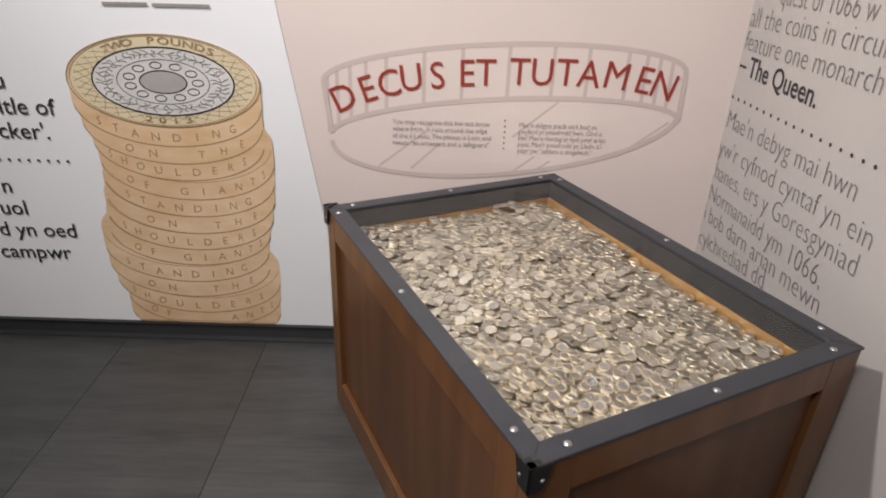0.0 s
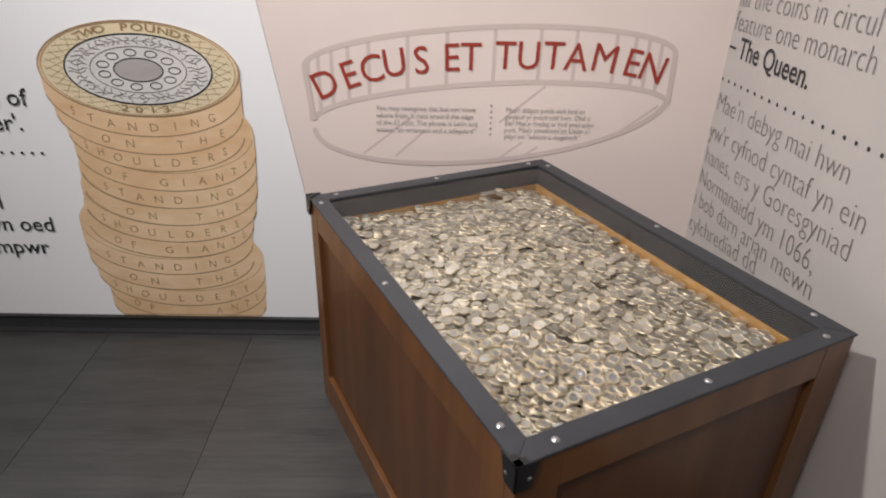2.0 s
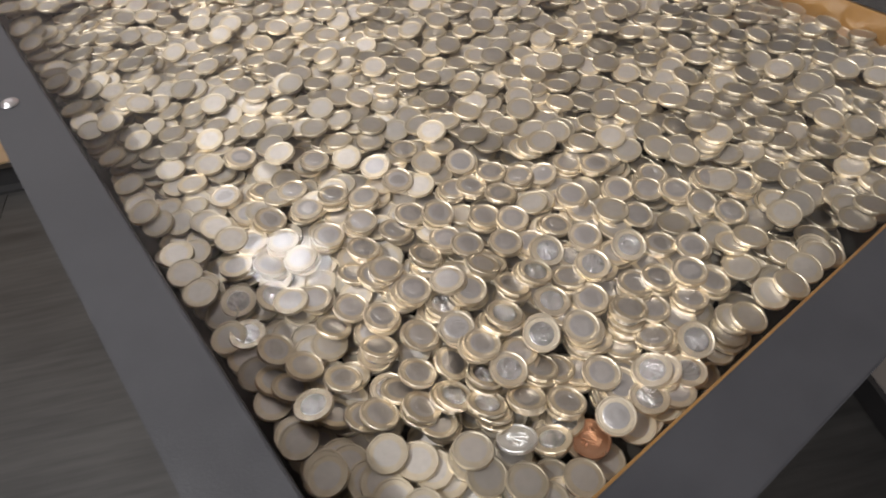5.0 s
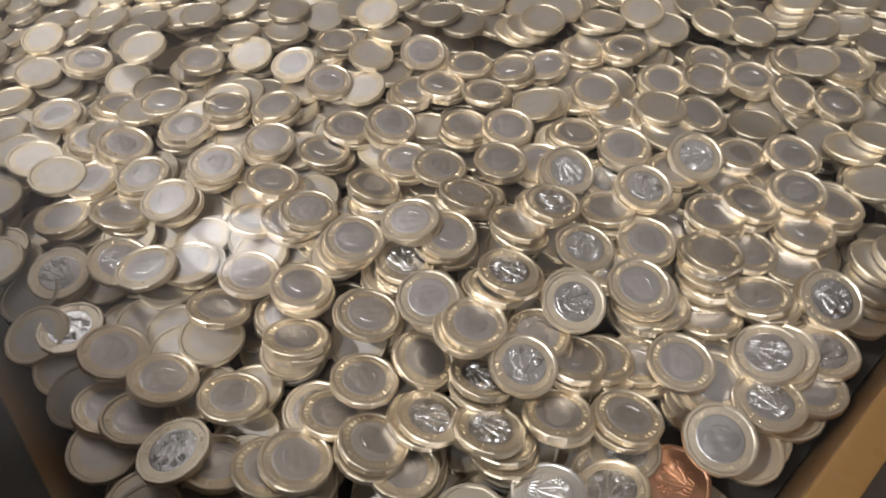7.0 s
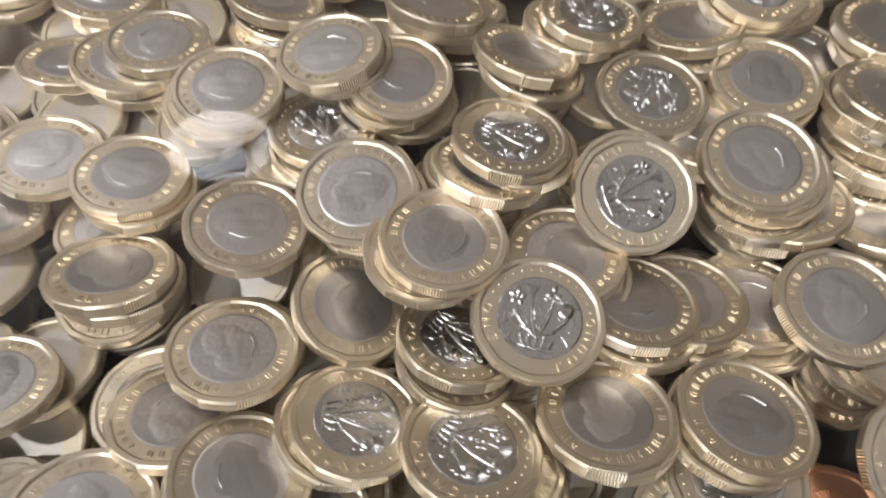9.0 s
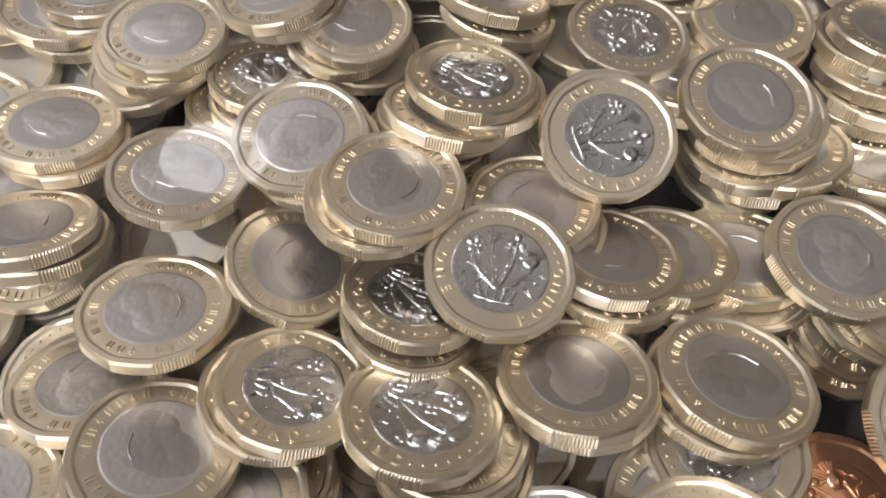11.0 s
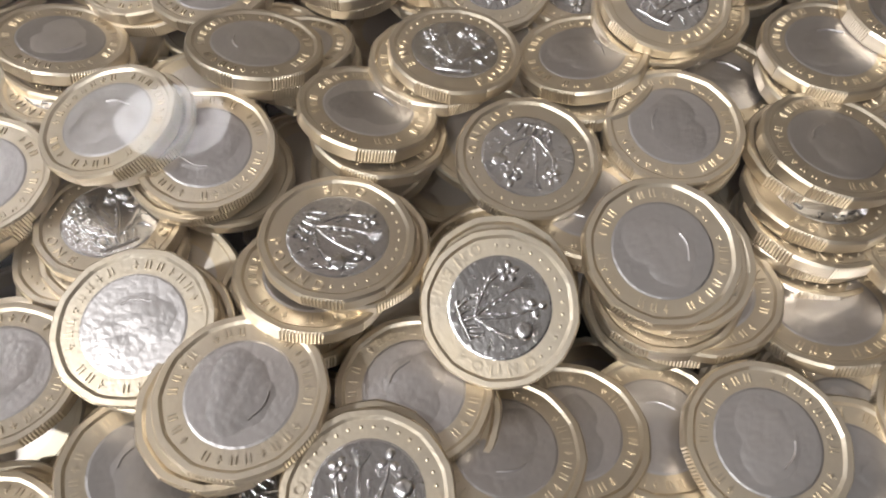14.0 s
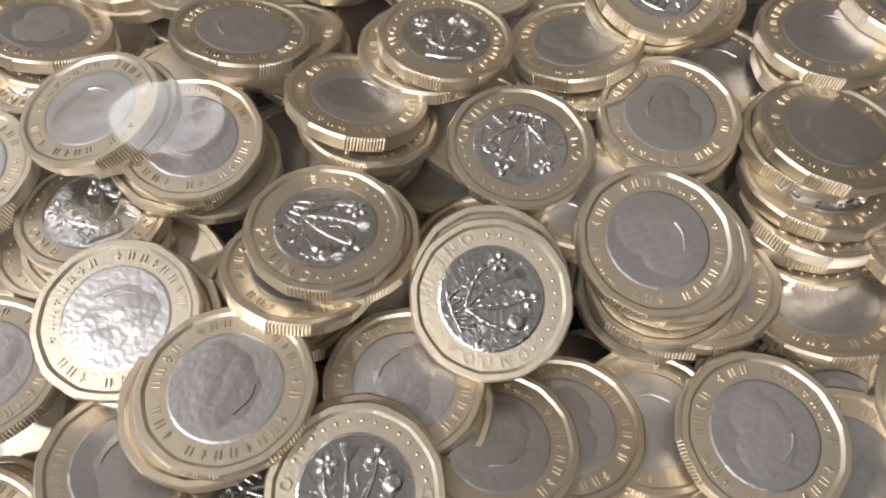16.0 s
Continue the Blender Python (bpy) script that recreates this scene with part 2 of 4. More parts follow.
def line_on(m, text, size, mat, parent, align="LEFT", bold=0.0, name="lettering", spacing=1.0, squeeze=1.0):
    me = glyphs(text, size, 0.0, align, spacing, bold)
    me.materials.append(mat)
    me.transform(m @ Matrix.Diagonal((squeeze, 1, 1, 1)))
    ob = new(name, me)
    ob.parent = parent
    return ob


# the white field with its slanted edge
DTOP, DLOW = (1.143, 0.970), (1.061, 0.458)
slope = (DTOP[0] - DLOW[0]) / (DTOP[1] - DLOW[1])
bm = bmesh.new()
edge = lambda z: DLOW[0] + slope * (z - DLOW[1])
fill(bm, [(-FAR_U, 0.0), (-edge(0), 0.0), (-edge(CEILING), CEILING), (-FAR_U, CEILING)])
print_on(on_back(0, 0, 0.002), "white_field", bm, WHITE_PRINT, wall_back, "white printed field with a slanted edge")

# the coin outline round the motto
RL, RT, RR, ML, MT, MR, LOW = (1.037, 0.785), (0.587, 0.889), (0.128, 0.836), (1.021, 0.652), (0.512, 0.755), (0.125, 0.713), (0.586, 0.552)


def arc(left, right, rise, a0, a1, tilt=0.0, n=48):
    cx, cz, half = -(left[0] + right[0]) / 2, (left[1] + right[1]) / 2, (left[0] - right[0]) / 2
    lift = (right[1] - left[1]) / 2
    for i in range(n + 1):
        a = radians(a0 + (a1 - a0) * i / n)
        yield cx - half * math.cos(a), cz + rise * math.sin(a) + (lift + tilt) * -math.cos(a)


bm = bmesh.new()
W = 0.0125
ribbon(bm, list(arc(RL, RR, RT[1] - (RL[1] + RR[1]) / 2, 0, 180)), W)
ribbon(bm, list(arc(ML, MR, MT[1] - (ML[1] + MR[1]) / 2, 0, 180)), W, 0.0004)
ribbon(bm, list(arc(ML, MR, (ML[1] + MR[1]) / 2 - LOW[1], 0, -180, 0.02)), W, 0.0008)
ribbon(bm, [(-RL[0], RL[1]), (-ML[0], ML[1])], W, 0.0012)
ribbon(bm, [(-RR[0], RR[1]), (-MR[0], MR[1])], W, 0.0012)
outline = print_on(on_back(0, 0, 0.0006), "coin_outline", bm, MAUVE_INK, wall_back, "mauve outline drawing of a coin edge")


def height_on(curve, x):
    pts = list(curve)
    for (x0, z0), (x1, z1) in zip(pts, pts[1:]):
        if x0 <= x <= x1:
            return z0 + (z1 - z0) * (x - x0) / max(1e-6, x1 - x0)
    return pts[0][1]


for u in (1.027, 1.002, 0.969, 0.929, 0.878, 0.783, 0.687, 0.571, 0.460, 0.373, 0.275, 0.228, 0.195, 0.163):
    bm = bmesh.new()
    top = height_on(arc(RL, RR, RT[1] - (RL[1] + RR[1]) / 2, 0, 180), -u)
    low = height_on(arc(ML, MR, MT[1] - (ML[1] + MR[1]) / 2, 0, 180), -u)
    ribbon(bm, [(-u, top), (-u, low)], 0.0095)
    print_on(on_back(0, 0, 0.0003), "reeding_line", bm, MAUVE_INK, wall_back)
for a, b in (((0.899, 0.565), (0.774, 0.664)), ((0.814, 0.560), (0.739, 0.630)), ((0.540, 0.561), (0.486, 0.604)), ((0.479, 0.568), (0.443, 0.593)), ((0.438, 0.751), (0.548, 0.656)), ((0.249, 0.627), (0.146, 0.708))):
    print_on(on_back(0, 0, 0.0003), "shine_line", ribbon(bmesh.new(), [(-a[0], a[1]), (-b[0], b[1])], 0.006), MAUVE_INK, wall_back)

# the motto, letter by letter round the arc
for ch, (u, z), lean in (("D", (0.989, 0.747), 25), ("E", (0.927, 0.771), 19), ("C", (0.872, 0.787), 13), ("U", (0.816, 0.803), 8), ("S", (0.750, 0.810), 6),
                         ("E", (0.676, 0.818), 3), ("T", (0.628, 0.821), 1), ("T", (0.544, 0.826), 0), ("U", (0.487, 0.827), 0), ("T", (0.426, 0.828), -1),
                         ("A", (0.369, 0.826), -3), ("M", (0.299, 0.824), -7), ("E", (0.229, 0.815), -10), ("N", (0.176, 0.803), -15)):
    me = glyphs(ch, 0.096, 0.0, "CENTER", 1.0, 0.0)
    me.materials.append(RED_INK)
    me.transform(on_back(u, z, 0.0023) @ pose(0, 0, 0, 0, 0, lean) @ Matrix.Translation((0, -0.0345, 0)) @ Matrix.Diagonal((0.92, 1, 1, 1)))
    new("motto_letter", me).parent = wall_back

S1, S2 = (0.863, 0.686), (0.863, 0.630)
for i, text in enumerate(("You may recognise this but not know", "where from. It runs around the edge", "of the £1 coin. The phrase is Latin and", "means “an ornament and a safeguard”")):
    line_on(on_back(S1[0], S1[1] + (S2[1] - S1[1]) * i / 3 - 0.004, 0.0023), text, 0.0185, PALE_INK, wall_back, squeeze=0.90)
S1, S2 = (0.534, 0.687), (0.533, 0.618)
for i, text in enumerate(("Mae'n ddigon posib eich bod yn", "gwybod yr ymadrodd hwn. Ond o", "ble? Mae'n rhedeg ar hyd ymyl arian", "punt. Mae'r ymadrodd yn Lladin a'i", "ystyr yw “addurn a diogelwch”")):
    line_on(on_back(S1[0], S1[1] + (S2[1] - S1[1]) * i / 4 - 0.004, 0.0023), text, 0.0185, PALE_INK, wall_back, squeeze=0.86)


def disc(bm, x, y, r, rx=1.0, n=14):
    fill(bm, [(x + r * rx * math.cos(2 * math.pi * i / n), y + r * math.sin(2 * math.pi * i / n)) for i in range(n)])


S1, S2 = (0.571, 0.699), (0.570, 0.624)
for i in range(6):
    bm = bmesh.new()
    disc(bm, -(S1[0] + (S2[0] - S1[0]) * i / 5), S1[1] + (S2[1] - S1[1]) * i / 5, 0.0022)
    print_on(on_back(0, 0, 0.0023), "dot", bm, DARK_INK, wall_back)

# the picture of a pile of coins on the white field
EL, ER, ET, EB = (1.681, 0.761), (1.197, 0.763), (1.449, 0.885), (1.445, 0.654)
CX, CZ = -(EL[0] + ER[0]) / 2, (ET[1] + EB[1]) / 2
RX, RZ = (EL[0] - ER[0]) / 2, (ET[1] - EB[1]) / 2
STEP = (CZ - RZ - 0.052) / 11.6
PILE = [(0.000, 1.000), (0.006, 0.968), (0.014, 0.929), (0.028, 0.959), (0.027, 0.950), (0.023, 0.950), (0.015, 0.947), (0.006, 0.929), (-0.010, 0.965), (-0.010, 0.953), (0.009, 0.982), (0.018, 0.932), (0.016, 0.921)]
mural = thing("coin_pile_print", "printed picture of a tall pile of gold-rimmed coins on the wall", "mural")
WORDS = ("STANDING", "ON THE", "SHOULDERS", "OF GIANTS")
for k, (dx, sc) in reversed(list(enumerate(PILE))):
    x, z, rx, rz, off = CX + dx, CZ - STEP * k, RX * sc, RZ * sc, 0.0060 - 0.0003 * k
    bm = bmesh.new()
    low = z - STEP * 1.02
    pts = [(x + rx * math.cos(radians(a)), max(0.048, low + rz * math.sin(radians(a)))) for a in range(180, 361, 6)]
    up = [(x + rx * math.cos(radians(a)), max(0.0485, z + rz * math.sin(radians(a)))) for a in range(360, 539, 6)]
    seen = []
    for p in pts + up:
        if not seen or (Vector(p) - Vector(seen[-1])).length > 1e-5:
            seen.append(p)
    fill(bm, seen)
    print_on(on_back(0, 0, off), "coin_side", bm, GOLD_PRINT, mural)
    bm = bmesh.new()
    ribbon(bm, [p for p in ((x + rx * 0.997 * math.cos(radians(a)), low + rz * math.sin(radians(a))) for a in range(186, 355, 6)) if p[1] > 0.05] or [(x, 0.05), (x + 0.01, 0.05)], 0.003)
    ribbon(bm, [p for p in ((x + rx * 0.985 * math.cos(radians(a)), z - 0.004 + rz * 0.985 * math.sin(radians(a))) for a in range(186, 355, 6)) if p[1] > 0.05] or [(x, 0.05), (x + 0.01, 0.05)], 0.0016)
    print_on(on_back(0, 0, off + 0.00012), "edge_line", bm, BROWN_INK, mural)
    word = WORDS[k % 4]
    n = len(word)
    for i, ch in enumerate(word):
        if ch == " ":
            continue
        a = radians(270 + (i - (n - 1) / 2) * (13 if n > 6 else 16) + (8 if k % 2 else -4))
        px, pz = x + rx * math.cos(a), low + rz * math.sin(a) + STEP * 0.26
        if pz < 0.055:
            continue
        me = glyphs(ch, 0.034)
        me.materials.append(BROWN_INK)
        me.transform(on_back(-px, pz, off + 0.00016) @ Matrix.Diagonal((abs(math.sin(a)), 0.9, 1, 1)))
        ob = new("edge_letter", me)
        ob.parent = mural


def ellipse(bm, s, z=0.0, n=72):
    fill(bm, [(CX + RX * s * math.cos(2 * math.pi * i / n), CZ + RZ * s * math.sin(2 * math.pi * i / n)) for i in range(n)], z)
    return bm


def oval_line(s, w, n=72):
    return ribbon(bmesh.new(), [(CX + RX * s * math.cos(2 * math.pi * i / n), CZ + RZ * s * math.sin(2 * math.pi * i / n)) for i in range(n + 1)], w)


print_on(on_back(0, 0, 0.0063), "coin_face", ellipse(bmesh.new(), 1.0), GOLD_PRINT, mural)
print_on(on_back(0, 0, 0.0066), "coin_rim", ellipse(bmesh.new(), 0.965), CREAM_PRINT, mural)
print_on(on_back(0, 0, 0.0069), "coin_centre", ellipse(bmesh.new(), 0.73), SILVER_PRINT, mural)
print_on(on_back(0, 0, 0.0073), "coin_hub", ellipse(bmesh.new(), 0.24), STEEL_PRINT, mural)
for s, w, mt in ((1.0, 0.0025, BROWN_INK), (0.965, 0.0015, BROWN_INK), (0.735, 0.004, DARK_INK), (0.48, 0.0022, GREY_INK), (0.245, 0.003, DARK_INK), (0.60, 0.0012, GREY_INK)):
    print_on(on_back(0, 0, 0.0076), "engraved_line", oval_line(s, w), mt, mural)
rnd = random.Random(4)
for i in range(46):
    a = 2 * math.pi * i / 46 + rnd.uniform(-0.04, 0.04)
    r0, r1 = 0.50 + rnd.uniform(0, 0.06), 0.71 - rnd.uniform(0, 0.05)
    pts = []
    for j in range(6):
        r = r0 + (r1 - r0) * j / 5
        b = a + 0.05 * math.sin(j * 1.4 + i)
        pts.append((CX + RX * r * math.cos(b), CZ + RZ * r * math.sin(b)))
    print_on(on_back(0, 0, 0.0074), "engraved_line", ribbon(bmesh.new(), pts, 0.0022), GREY_INK, mural)
for i in range(11):
    a = 2 * math.pi * i / 11
    bm = bmesh.new()
    n = 12
    ribbon(bm, [(CX + RX * (0.36 * math.cos(a) + 0.06 * math.cos(2 * math.pi * j / n)), CZ + RZ * (0.36 * math.sin(a) + 0.07 * math.sin(2 * math.pi * j / n))) for j in range(n + 1)], 0.0025)
    print_on(on_back(0, 0, 0.0074), "engraved_ring", bm, DARK_INK, mural)
for i in range(34):
    for sgn in (-1, 1):
        a0, a1 = 2 * math.pi * i / 34, 2 * math.pi * (i + sgn * 1.2) / 34
        if math.sin(a0) < 0.85:
            print_on(on_back(0, 0, 0.0071), "lattice_line", ribbon(bmesh.new(), [(CX + RX * 0.75 * math.cos(a0), CZ + RZ * 0.75 * math.sin(a0)), (CX + RX * 0.93 * math.cos(a1), CZ + RZ * 0.93 * math.sin(a1))], 0.0012), BROWN_INK, mural)
for text, mid, r, step, flip in (("TWO POUNDS", 90, 0.80, 9.0, -1), ("2013", 270, 0.92, 9.0, 1)):
    for i, ch in enumerate(text):
        if ch == " ":
            continue
        a = radians(mid + flip * (i - (len(text) - 1) / 2) * step)
        me = glyphs(ch, 0.038, bold=0.0008)
        me.materials.append(BROWN_INK)
        me.transform(on_back(-(CX + RX * r * math.cos(a)), CZ + RZ * r * math.sin(a), 0.0078) @ pose(0, 0, 0, 0, 0, (math.degrees(a) - mid) * 0.5) @ Matrix.Diagonal((1, 0.62, 1, 1)))
        ob = new("face_letter", me)
        ob.parent = mural
mural["kind"] = "structure"

# the text panel at the far side of the picture
for right, text, size in (((1.840, 0.741), "u", 0.062), ((1.732, 0.675), "itle of", 0.062), ((1.758, 0.610), "cker'.", 0.062), ((1.899, 0.455), "n", 0.062), ((1.873, 0.390), "uol", 0.062), ((1.753, 0.324), "d yn oed", 0.062), ((1.786, 0.254), "campwr", 0.062)):
    line_on(on_back(right[0], right[1], 0.0055), text, size, DARK_INK, wall_back, "RIGHT", 0.0004)
a, b = (1.730, 0.550), (1.909, 0.547)
for i in range(14):
    bm = bmesh.new()
    disc(bm, -(a[0] + (b[0] - a[0]) * i / 6.9), a[1], 0.0042)
    print_on(on_back(0, 0, 0.0055), "dot", bm, DARK_INK, wall_back)

# the lowest lines of writing above the picture, too small to read
for left, right in (((1.556, 0.951), (1.448, 0.953)), ((1.437, 0.952), (1.299, 0.953))):
    bm = ribbon(bmesh.new(), [(-left[0], left[1]), (-right[0], right[1])], 0.008)
    print_on(on_back(0, 0, 0.0055), "writing_bar", bm, PALE_INK, wall_back)

# the lettering on the side wall
for start, end, text, ink, bold in (((0.125, 1.012), (0.473, 1.016), "quest of 1066 w", GREY_INK, 0), ((0.007, 0.952), (0.523, 0.965), "all the coins in circul", GREY_INK, 0), ((0.007, 0.898), (0.543, 0.908), "feature one monarch", GREY_INK, 0),
                                    ((0.009, 0.843), (0.371, 0.843), "– The Queen.", DARK_INK, 0.0008), ((0.009, 0.705), (0.570, 0.726), "Mae'n debyg mai hwn", GREY_INK, 0), ((0.004, 0.630), (0.648, 0.668), "yw'r cyfnod cyntaf yn ein", GREY_INK, 0),
                                    ((0.011, 0.566), (0.636, 0.609), "hanes, ers y Goresgyniad", GREY_INK, 0), ((0.007, 0.504), (0.558, 0.540), "Normanaidd ym 1066,", GREY_INK, 0), ((0.005, 0.444), (0.577, 0.493), "i bob darn arian mewn", GREY_INK, 0),
                                    ((0.009, 0.371), (0.378, 0.434), "cylchrediad dd", GREY_INK, 0)):
    me = glyphs(text, 0.066, 0.0, "LEFT", 1.0, bold or -0.0011)
    me.materials.append(ink)
    wide = max(v.co.x for v in me.vertices)
    rise = math.degrees(math.atan2(end[1] - start[1], end[0] - start[0]))
    me.transform(on_side(start[0], start[1], 0.0015) @ pose(0, 0, 0, 0, 0, rise) @ Matrix.Diagonal((math.hypot(end[0] - start[0], end[1] - start[1]) / wide, 1, 1, 1)))
    new("lettering", me).parent = wall_side
a, b = (0.010, 0.782), (0.593, 0.799)
for i in range(24):
    bm = bmesh.new()
    disc(bm, a[0] + (b[0] - a[0]) * i / 17, a[1] + (b[1] - a[1]) * i / 17, 0.0042)
    print_on(on_side(0, 0, 0.0015), "dot", bm, DARK_INK, wall_side)

# a round lit picture of a silver coin, high on the wall: the glass of the case mirrors it
BOX_U, BOX_Z, BOX_R = 0.800, 1.455, 0.098
lightbox = thing("round_lightbox", "round lit sign with a silver coin picture, high on the wall", "sign", on_back(BOX_U, BOX_Z, 0.004))
bm = bmesh.new()
bmesh.ops.create_cone(bm, cap_ends=True, segments=64, radius1=BOX_R + 0.006, radius2=BOX_R + 0.006, depth=0.03, matrix=Matrix.Translation((0, 0, 0.015)))
part("housing", bm, LAMP_WHITE, lightbox)
bm = bmesh.new()
disc(bm, 0, 0, BOX_R, 1.0, 64)
bmesh.ops.translate(bm, vec=(0, 0, 0.031), verts=bm.verts)
part("lit_face", bm, LIT_FACE, lightbox, "glowing white face")
wild = random.Random(5)
for k in range(16):
    a, r = wild.uniform(0, 6.28), BOX_R * 0.8 * math.sqrt(wild.uniform(0, 1))
    pts = [(r * math.cos(a) + 0.03 * q * math.cos(a * 2 + q), r * math.sin(a) + 0.03 * q * math.sin(a * 2 + q)) for q in (-0.6, -0.2, 0.2, 0.6)]
    bm = ribbon(bmesh.new(), pts, wild.uniform(0.004, 0.014), 0.0325)
    part("dark_mark", bm, GREY_INK, lightbox)

# skirting with its coved foot
for nm, lo_u, hi_u in (("baseboard", 0.012, FAR_U),):
    bm = room_box(lo_u, hi_u, 0.003, 0.011, 0.003, 0.044)
    skirt = setting("baseboard", bm, SKIRT, "dark grey vinyl skirting along the wall foot", "skirting")
    part("top_lip", room_box(lo_u, hi_u, 0.0, 0.016, 0.044, 0.048), BLACK_PLASTIC, skirt)
    part("foot_cove", room_box(lo_u, hi_u, 0.011, 0.030, 0.0, 0.006), SKIRT, skirt)
bm = room_box(0.003, 0.011, 0.012, FAR_V, 0.003, 0.044)
setting("baseboard_side", bm, SKIRT, "dark grey vinyl skirting along the wall foot", "skirting")

# ceiling track spots: housings added out of view round the assumed lamps
for i, (eye, aim) in enumerate(LAMP_EYES):
    head = thing("track_spot", "white cylindrical track spotlight, assumed, out of view under the ceiling", "spotlight", look(eye, aim), "ceiling track spots")
    bm = bmesh.new()
    bmesh.ops.create_cone(bm, cap_ends=True, segments=28, radius1=0.068, radius2=0.068, depth=0.15, matrix=Matrix.Translation((0, 0, 0.09)))
    part("housing", bm, LAMP_WHITE, head)
    bm = bmesh.new()
    add_box(bm, (-0.012, -0.012, 0.165), (0.012, 0.012, 0.24), 0.002)
    part("stem", bm, LAMP_WHITE, head)
    bm = bmesh.new()
    foot = look(eye, aim) @ Vector((0, 0, 0.20))
    bmesh.ops.create_cone(bm, cap_ends=True, segments=24, radius1=0.018, radius2=0.03, depth=CEILING - foot.z, matrix=Matrix.Translation((foot.x, foot.y, (CEILING + foot.z) / 2)))
    bmesh.ops.transform(bm, matrix=look(eye, aim).inverted(), verts=bm.verts)
    part("ceiling_mount", bm, LAMP_WHITE, head)

# ---- the coin case ----
BW, BL, BH = 0.627, 0.862, 0.56
case = thing("coin_case", "low brown wooden display case with dark steel rim", "display case", pose(0, 0, 0))


def case_side(origin, along, out, length, stile0, stile1):
    """One face: stiles, rails and a sunk panel."""
    a, o = Vector(along), Vector(out)
    m = Matrix(((a.x, o.x, 0, origin[0]), (a.y, o.y, 0, origin[1]), (0, 0, 1, 0), (0, 0, 0, 1)))

    def put(name, lo, hi, mat, bev=0.0015, label=""):
        bm = box(lo, hi, bev)
        bmesh.ops.transform(bm, matrix=m, verts=bm.verts)
        bmesh.ops.recalc_face_normals(bm, faces=bm.faces)
        part(name, bm, mat, case, label)
    z0, z1, d = 0.0, BH - 0.004, 0.022
    put("stile", (0, -d, z0), (stile0, 0, z1), WOOD)
    put("stile", (length - stile1, -d, z0), (length, 0, z1), WOOD)
    put("top_rail", (stile0, -d, z1 - 0.062), (length - stile1, -0.0005, z1), WOOD)
    put("bottom_rail", (stile0, -d, z0), (length - stile1, -0.0005, 0.078), WOOD)
    put("panel", (stile0 - 0.004, -d + 0.001, 0.07), (length - stile1 + 0.004, -0.012, z1 - 0.055), WOOD_PANEL, 0.0, "darker stained sunk panel")
    # a small moulding on the lower rail
    put("bead", (stile0, -0.012, 0.078), (length - stile1, 0.001, 0.085), WOOD, 0.002)


case_side((BW, 0, 0), (-1, 0, 0), (0, -1, 0), BW, 0.066, 0.066)
case_side((0, BL - 0.0221, 0), (0, -1, 0), (-1, 0, 0), BL - 0.0442, 0.030, 0.055)
case_side((BW, 0.0221, 0), (0, 1, 0), (1, 0, 0), BL - 0.0442, 0.055, 0.030)
case_side((0, BL, 0), (1, 0, 0), (0, 1, 0), BW, 0.066, 0.066)
# wooden lining inside
RIM = 0.034
for lo, hi in (((0.0225, 0.0225, 0.30), (RIM - 0.001, BL - 0.0225, BH - 0.052)), ((BW - RIM + 0.001, 0.0225, 0.30), (BW - 0.0225, BL - 0.0225, BH - 0.052)),
               ((RIM - 0.001, 0.0225, 0.30), (BW - RIM + 0.001, RIM + 0.009, BH - 0.052)), ((RIM - 0.001, BL - RIM + 0.001, 0.30), (BW - RIM + 0.001, BL - 0.0225, BH - 0.052))):
    part("liner_board", box(lo, hi, 0.0008), WOOD_LINER, case, "honey varnished wooden lining")
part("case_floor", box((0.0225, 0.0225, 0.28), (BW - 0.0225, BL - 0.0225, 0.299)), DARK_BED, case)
# steel rim of angle sections, mitred at the corners
OUT = 0.002


def rim_bar(c0, c1, d0, d1):
    """A top flange and an inner web between two mitred corners (outer and inner pairs)."""
    bm = bmesh.new()
    z0, z1, zi = BH - 0.004, BH, BH - 0.050
    a, b, c, d = Vector((*c0, 0)), Vector((*c1, 0)), Vector((*d1, 0)), Vector((*d0, 0))
    lo = [bm.verts.new(p + Vector((0, 0, z0))) for p in (a, b, c, d)]
    hi = [bm.verts.new(p + Vector((0, 0, z1))) for p in (a, b, c, d)]
    bm.faces.new(hi)
    bm.faces.new(lo[::-1])
    for i in range(4):
        j = (i + 1) % 4
        bm.faces.new((lo[i], lo[j], hi[j], hi[i]))
    bmesh.ops.bevel(bm, geom=[e for e in bm.edges if e.verts[0] in hi and e.verts[1] in hi], offset=0.0009, segments=2, affect="EDGES")
    bmesh.ops.recalc_face_normals(bm, faces=bm.faces)
    bar = part("rim_bar", bm, PAINTED_STEEL, case, "dark grey painted steel rim")
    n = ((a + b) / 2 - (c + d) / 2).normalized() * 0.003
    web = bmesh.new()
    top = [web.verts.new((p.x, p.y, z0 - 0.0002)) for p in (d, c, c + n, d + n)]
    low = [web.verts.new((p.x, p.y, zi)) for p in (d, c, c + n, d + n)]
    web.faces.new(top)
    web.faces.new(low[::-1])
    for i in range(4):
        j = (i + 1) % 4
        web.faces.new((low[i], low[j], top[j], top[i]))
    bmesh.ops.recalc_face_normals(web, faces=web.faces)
    part("inner_web", web, WEB_STEEL, bar, "inner face of the rim, darker than its top")


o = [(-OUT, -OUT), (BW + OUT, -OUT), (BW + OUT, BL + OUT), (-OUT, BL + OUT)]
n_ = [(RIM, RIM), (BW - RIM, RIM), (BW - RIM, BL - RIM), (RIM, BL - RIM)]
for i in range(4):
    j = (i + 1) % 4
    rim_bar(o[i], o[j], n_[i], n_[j])

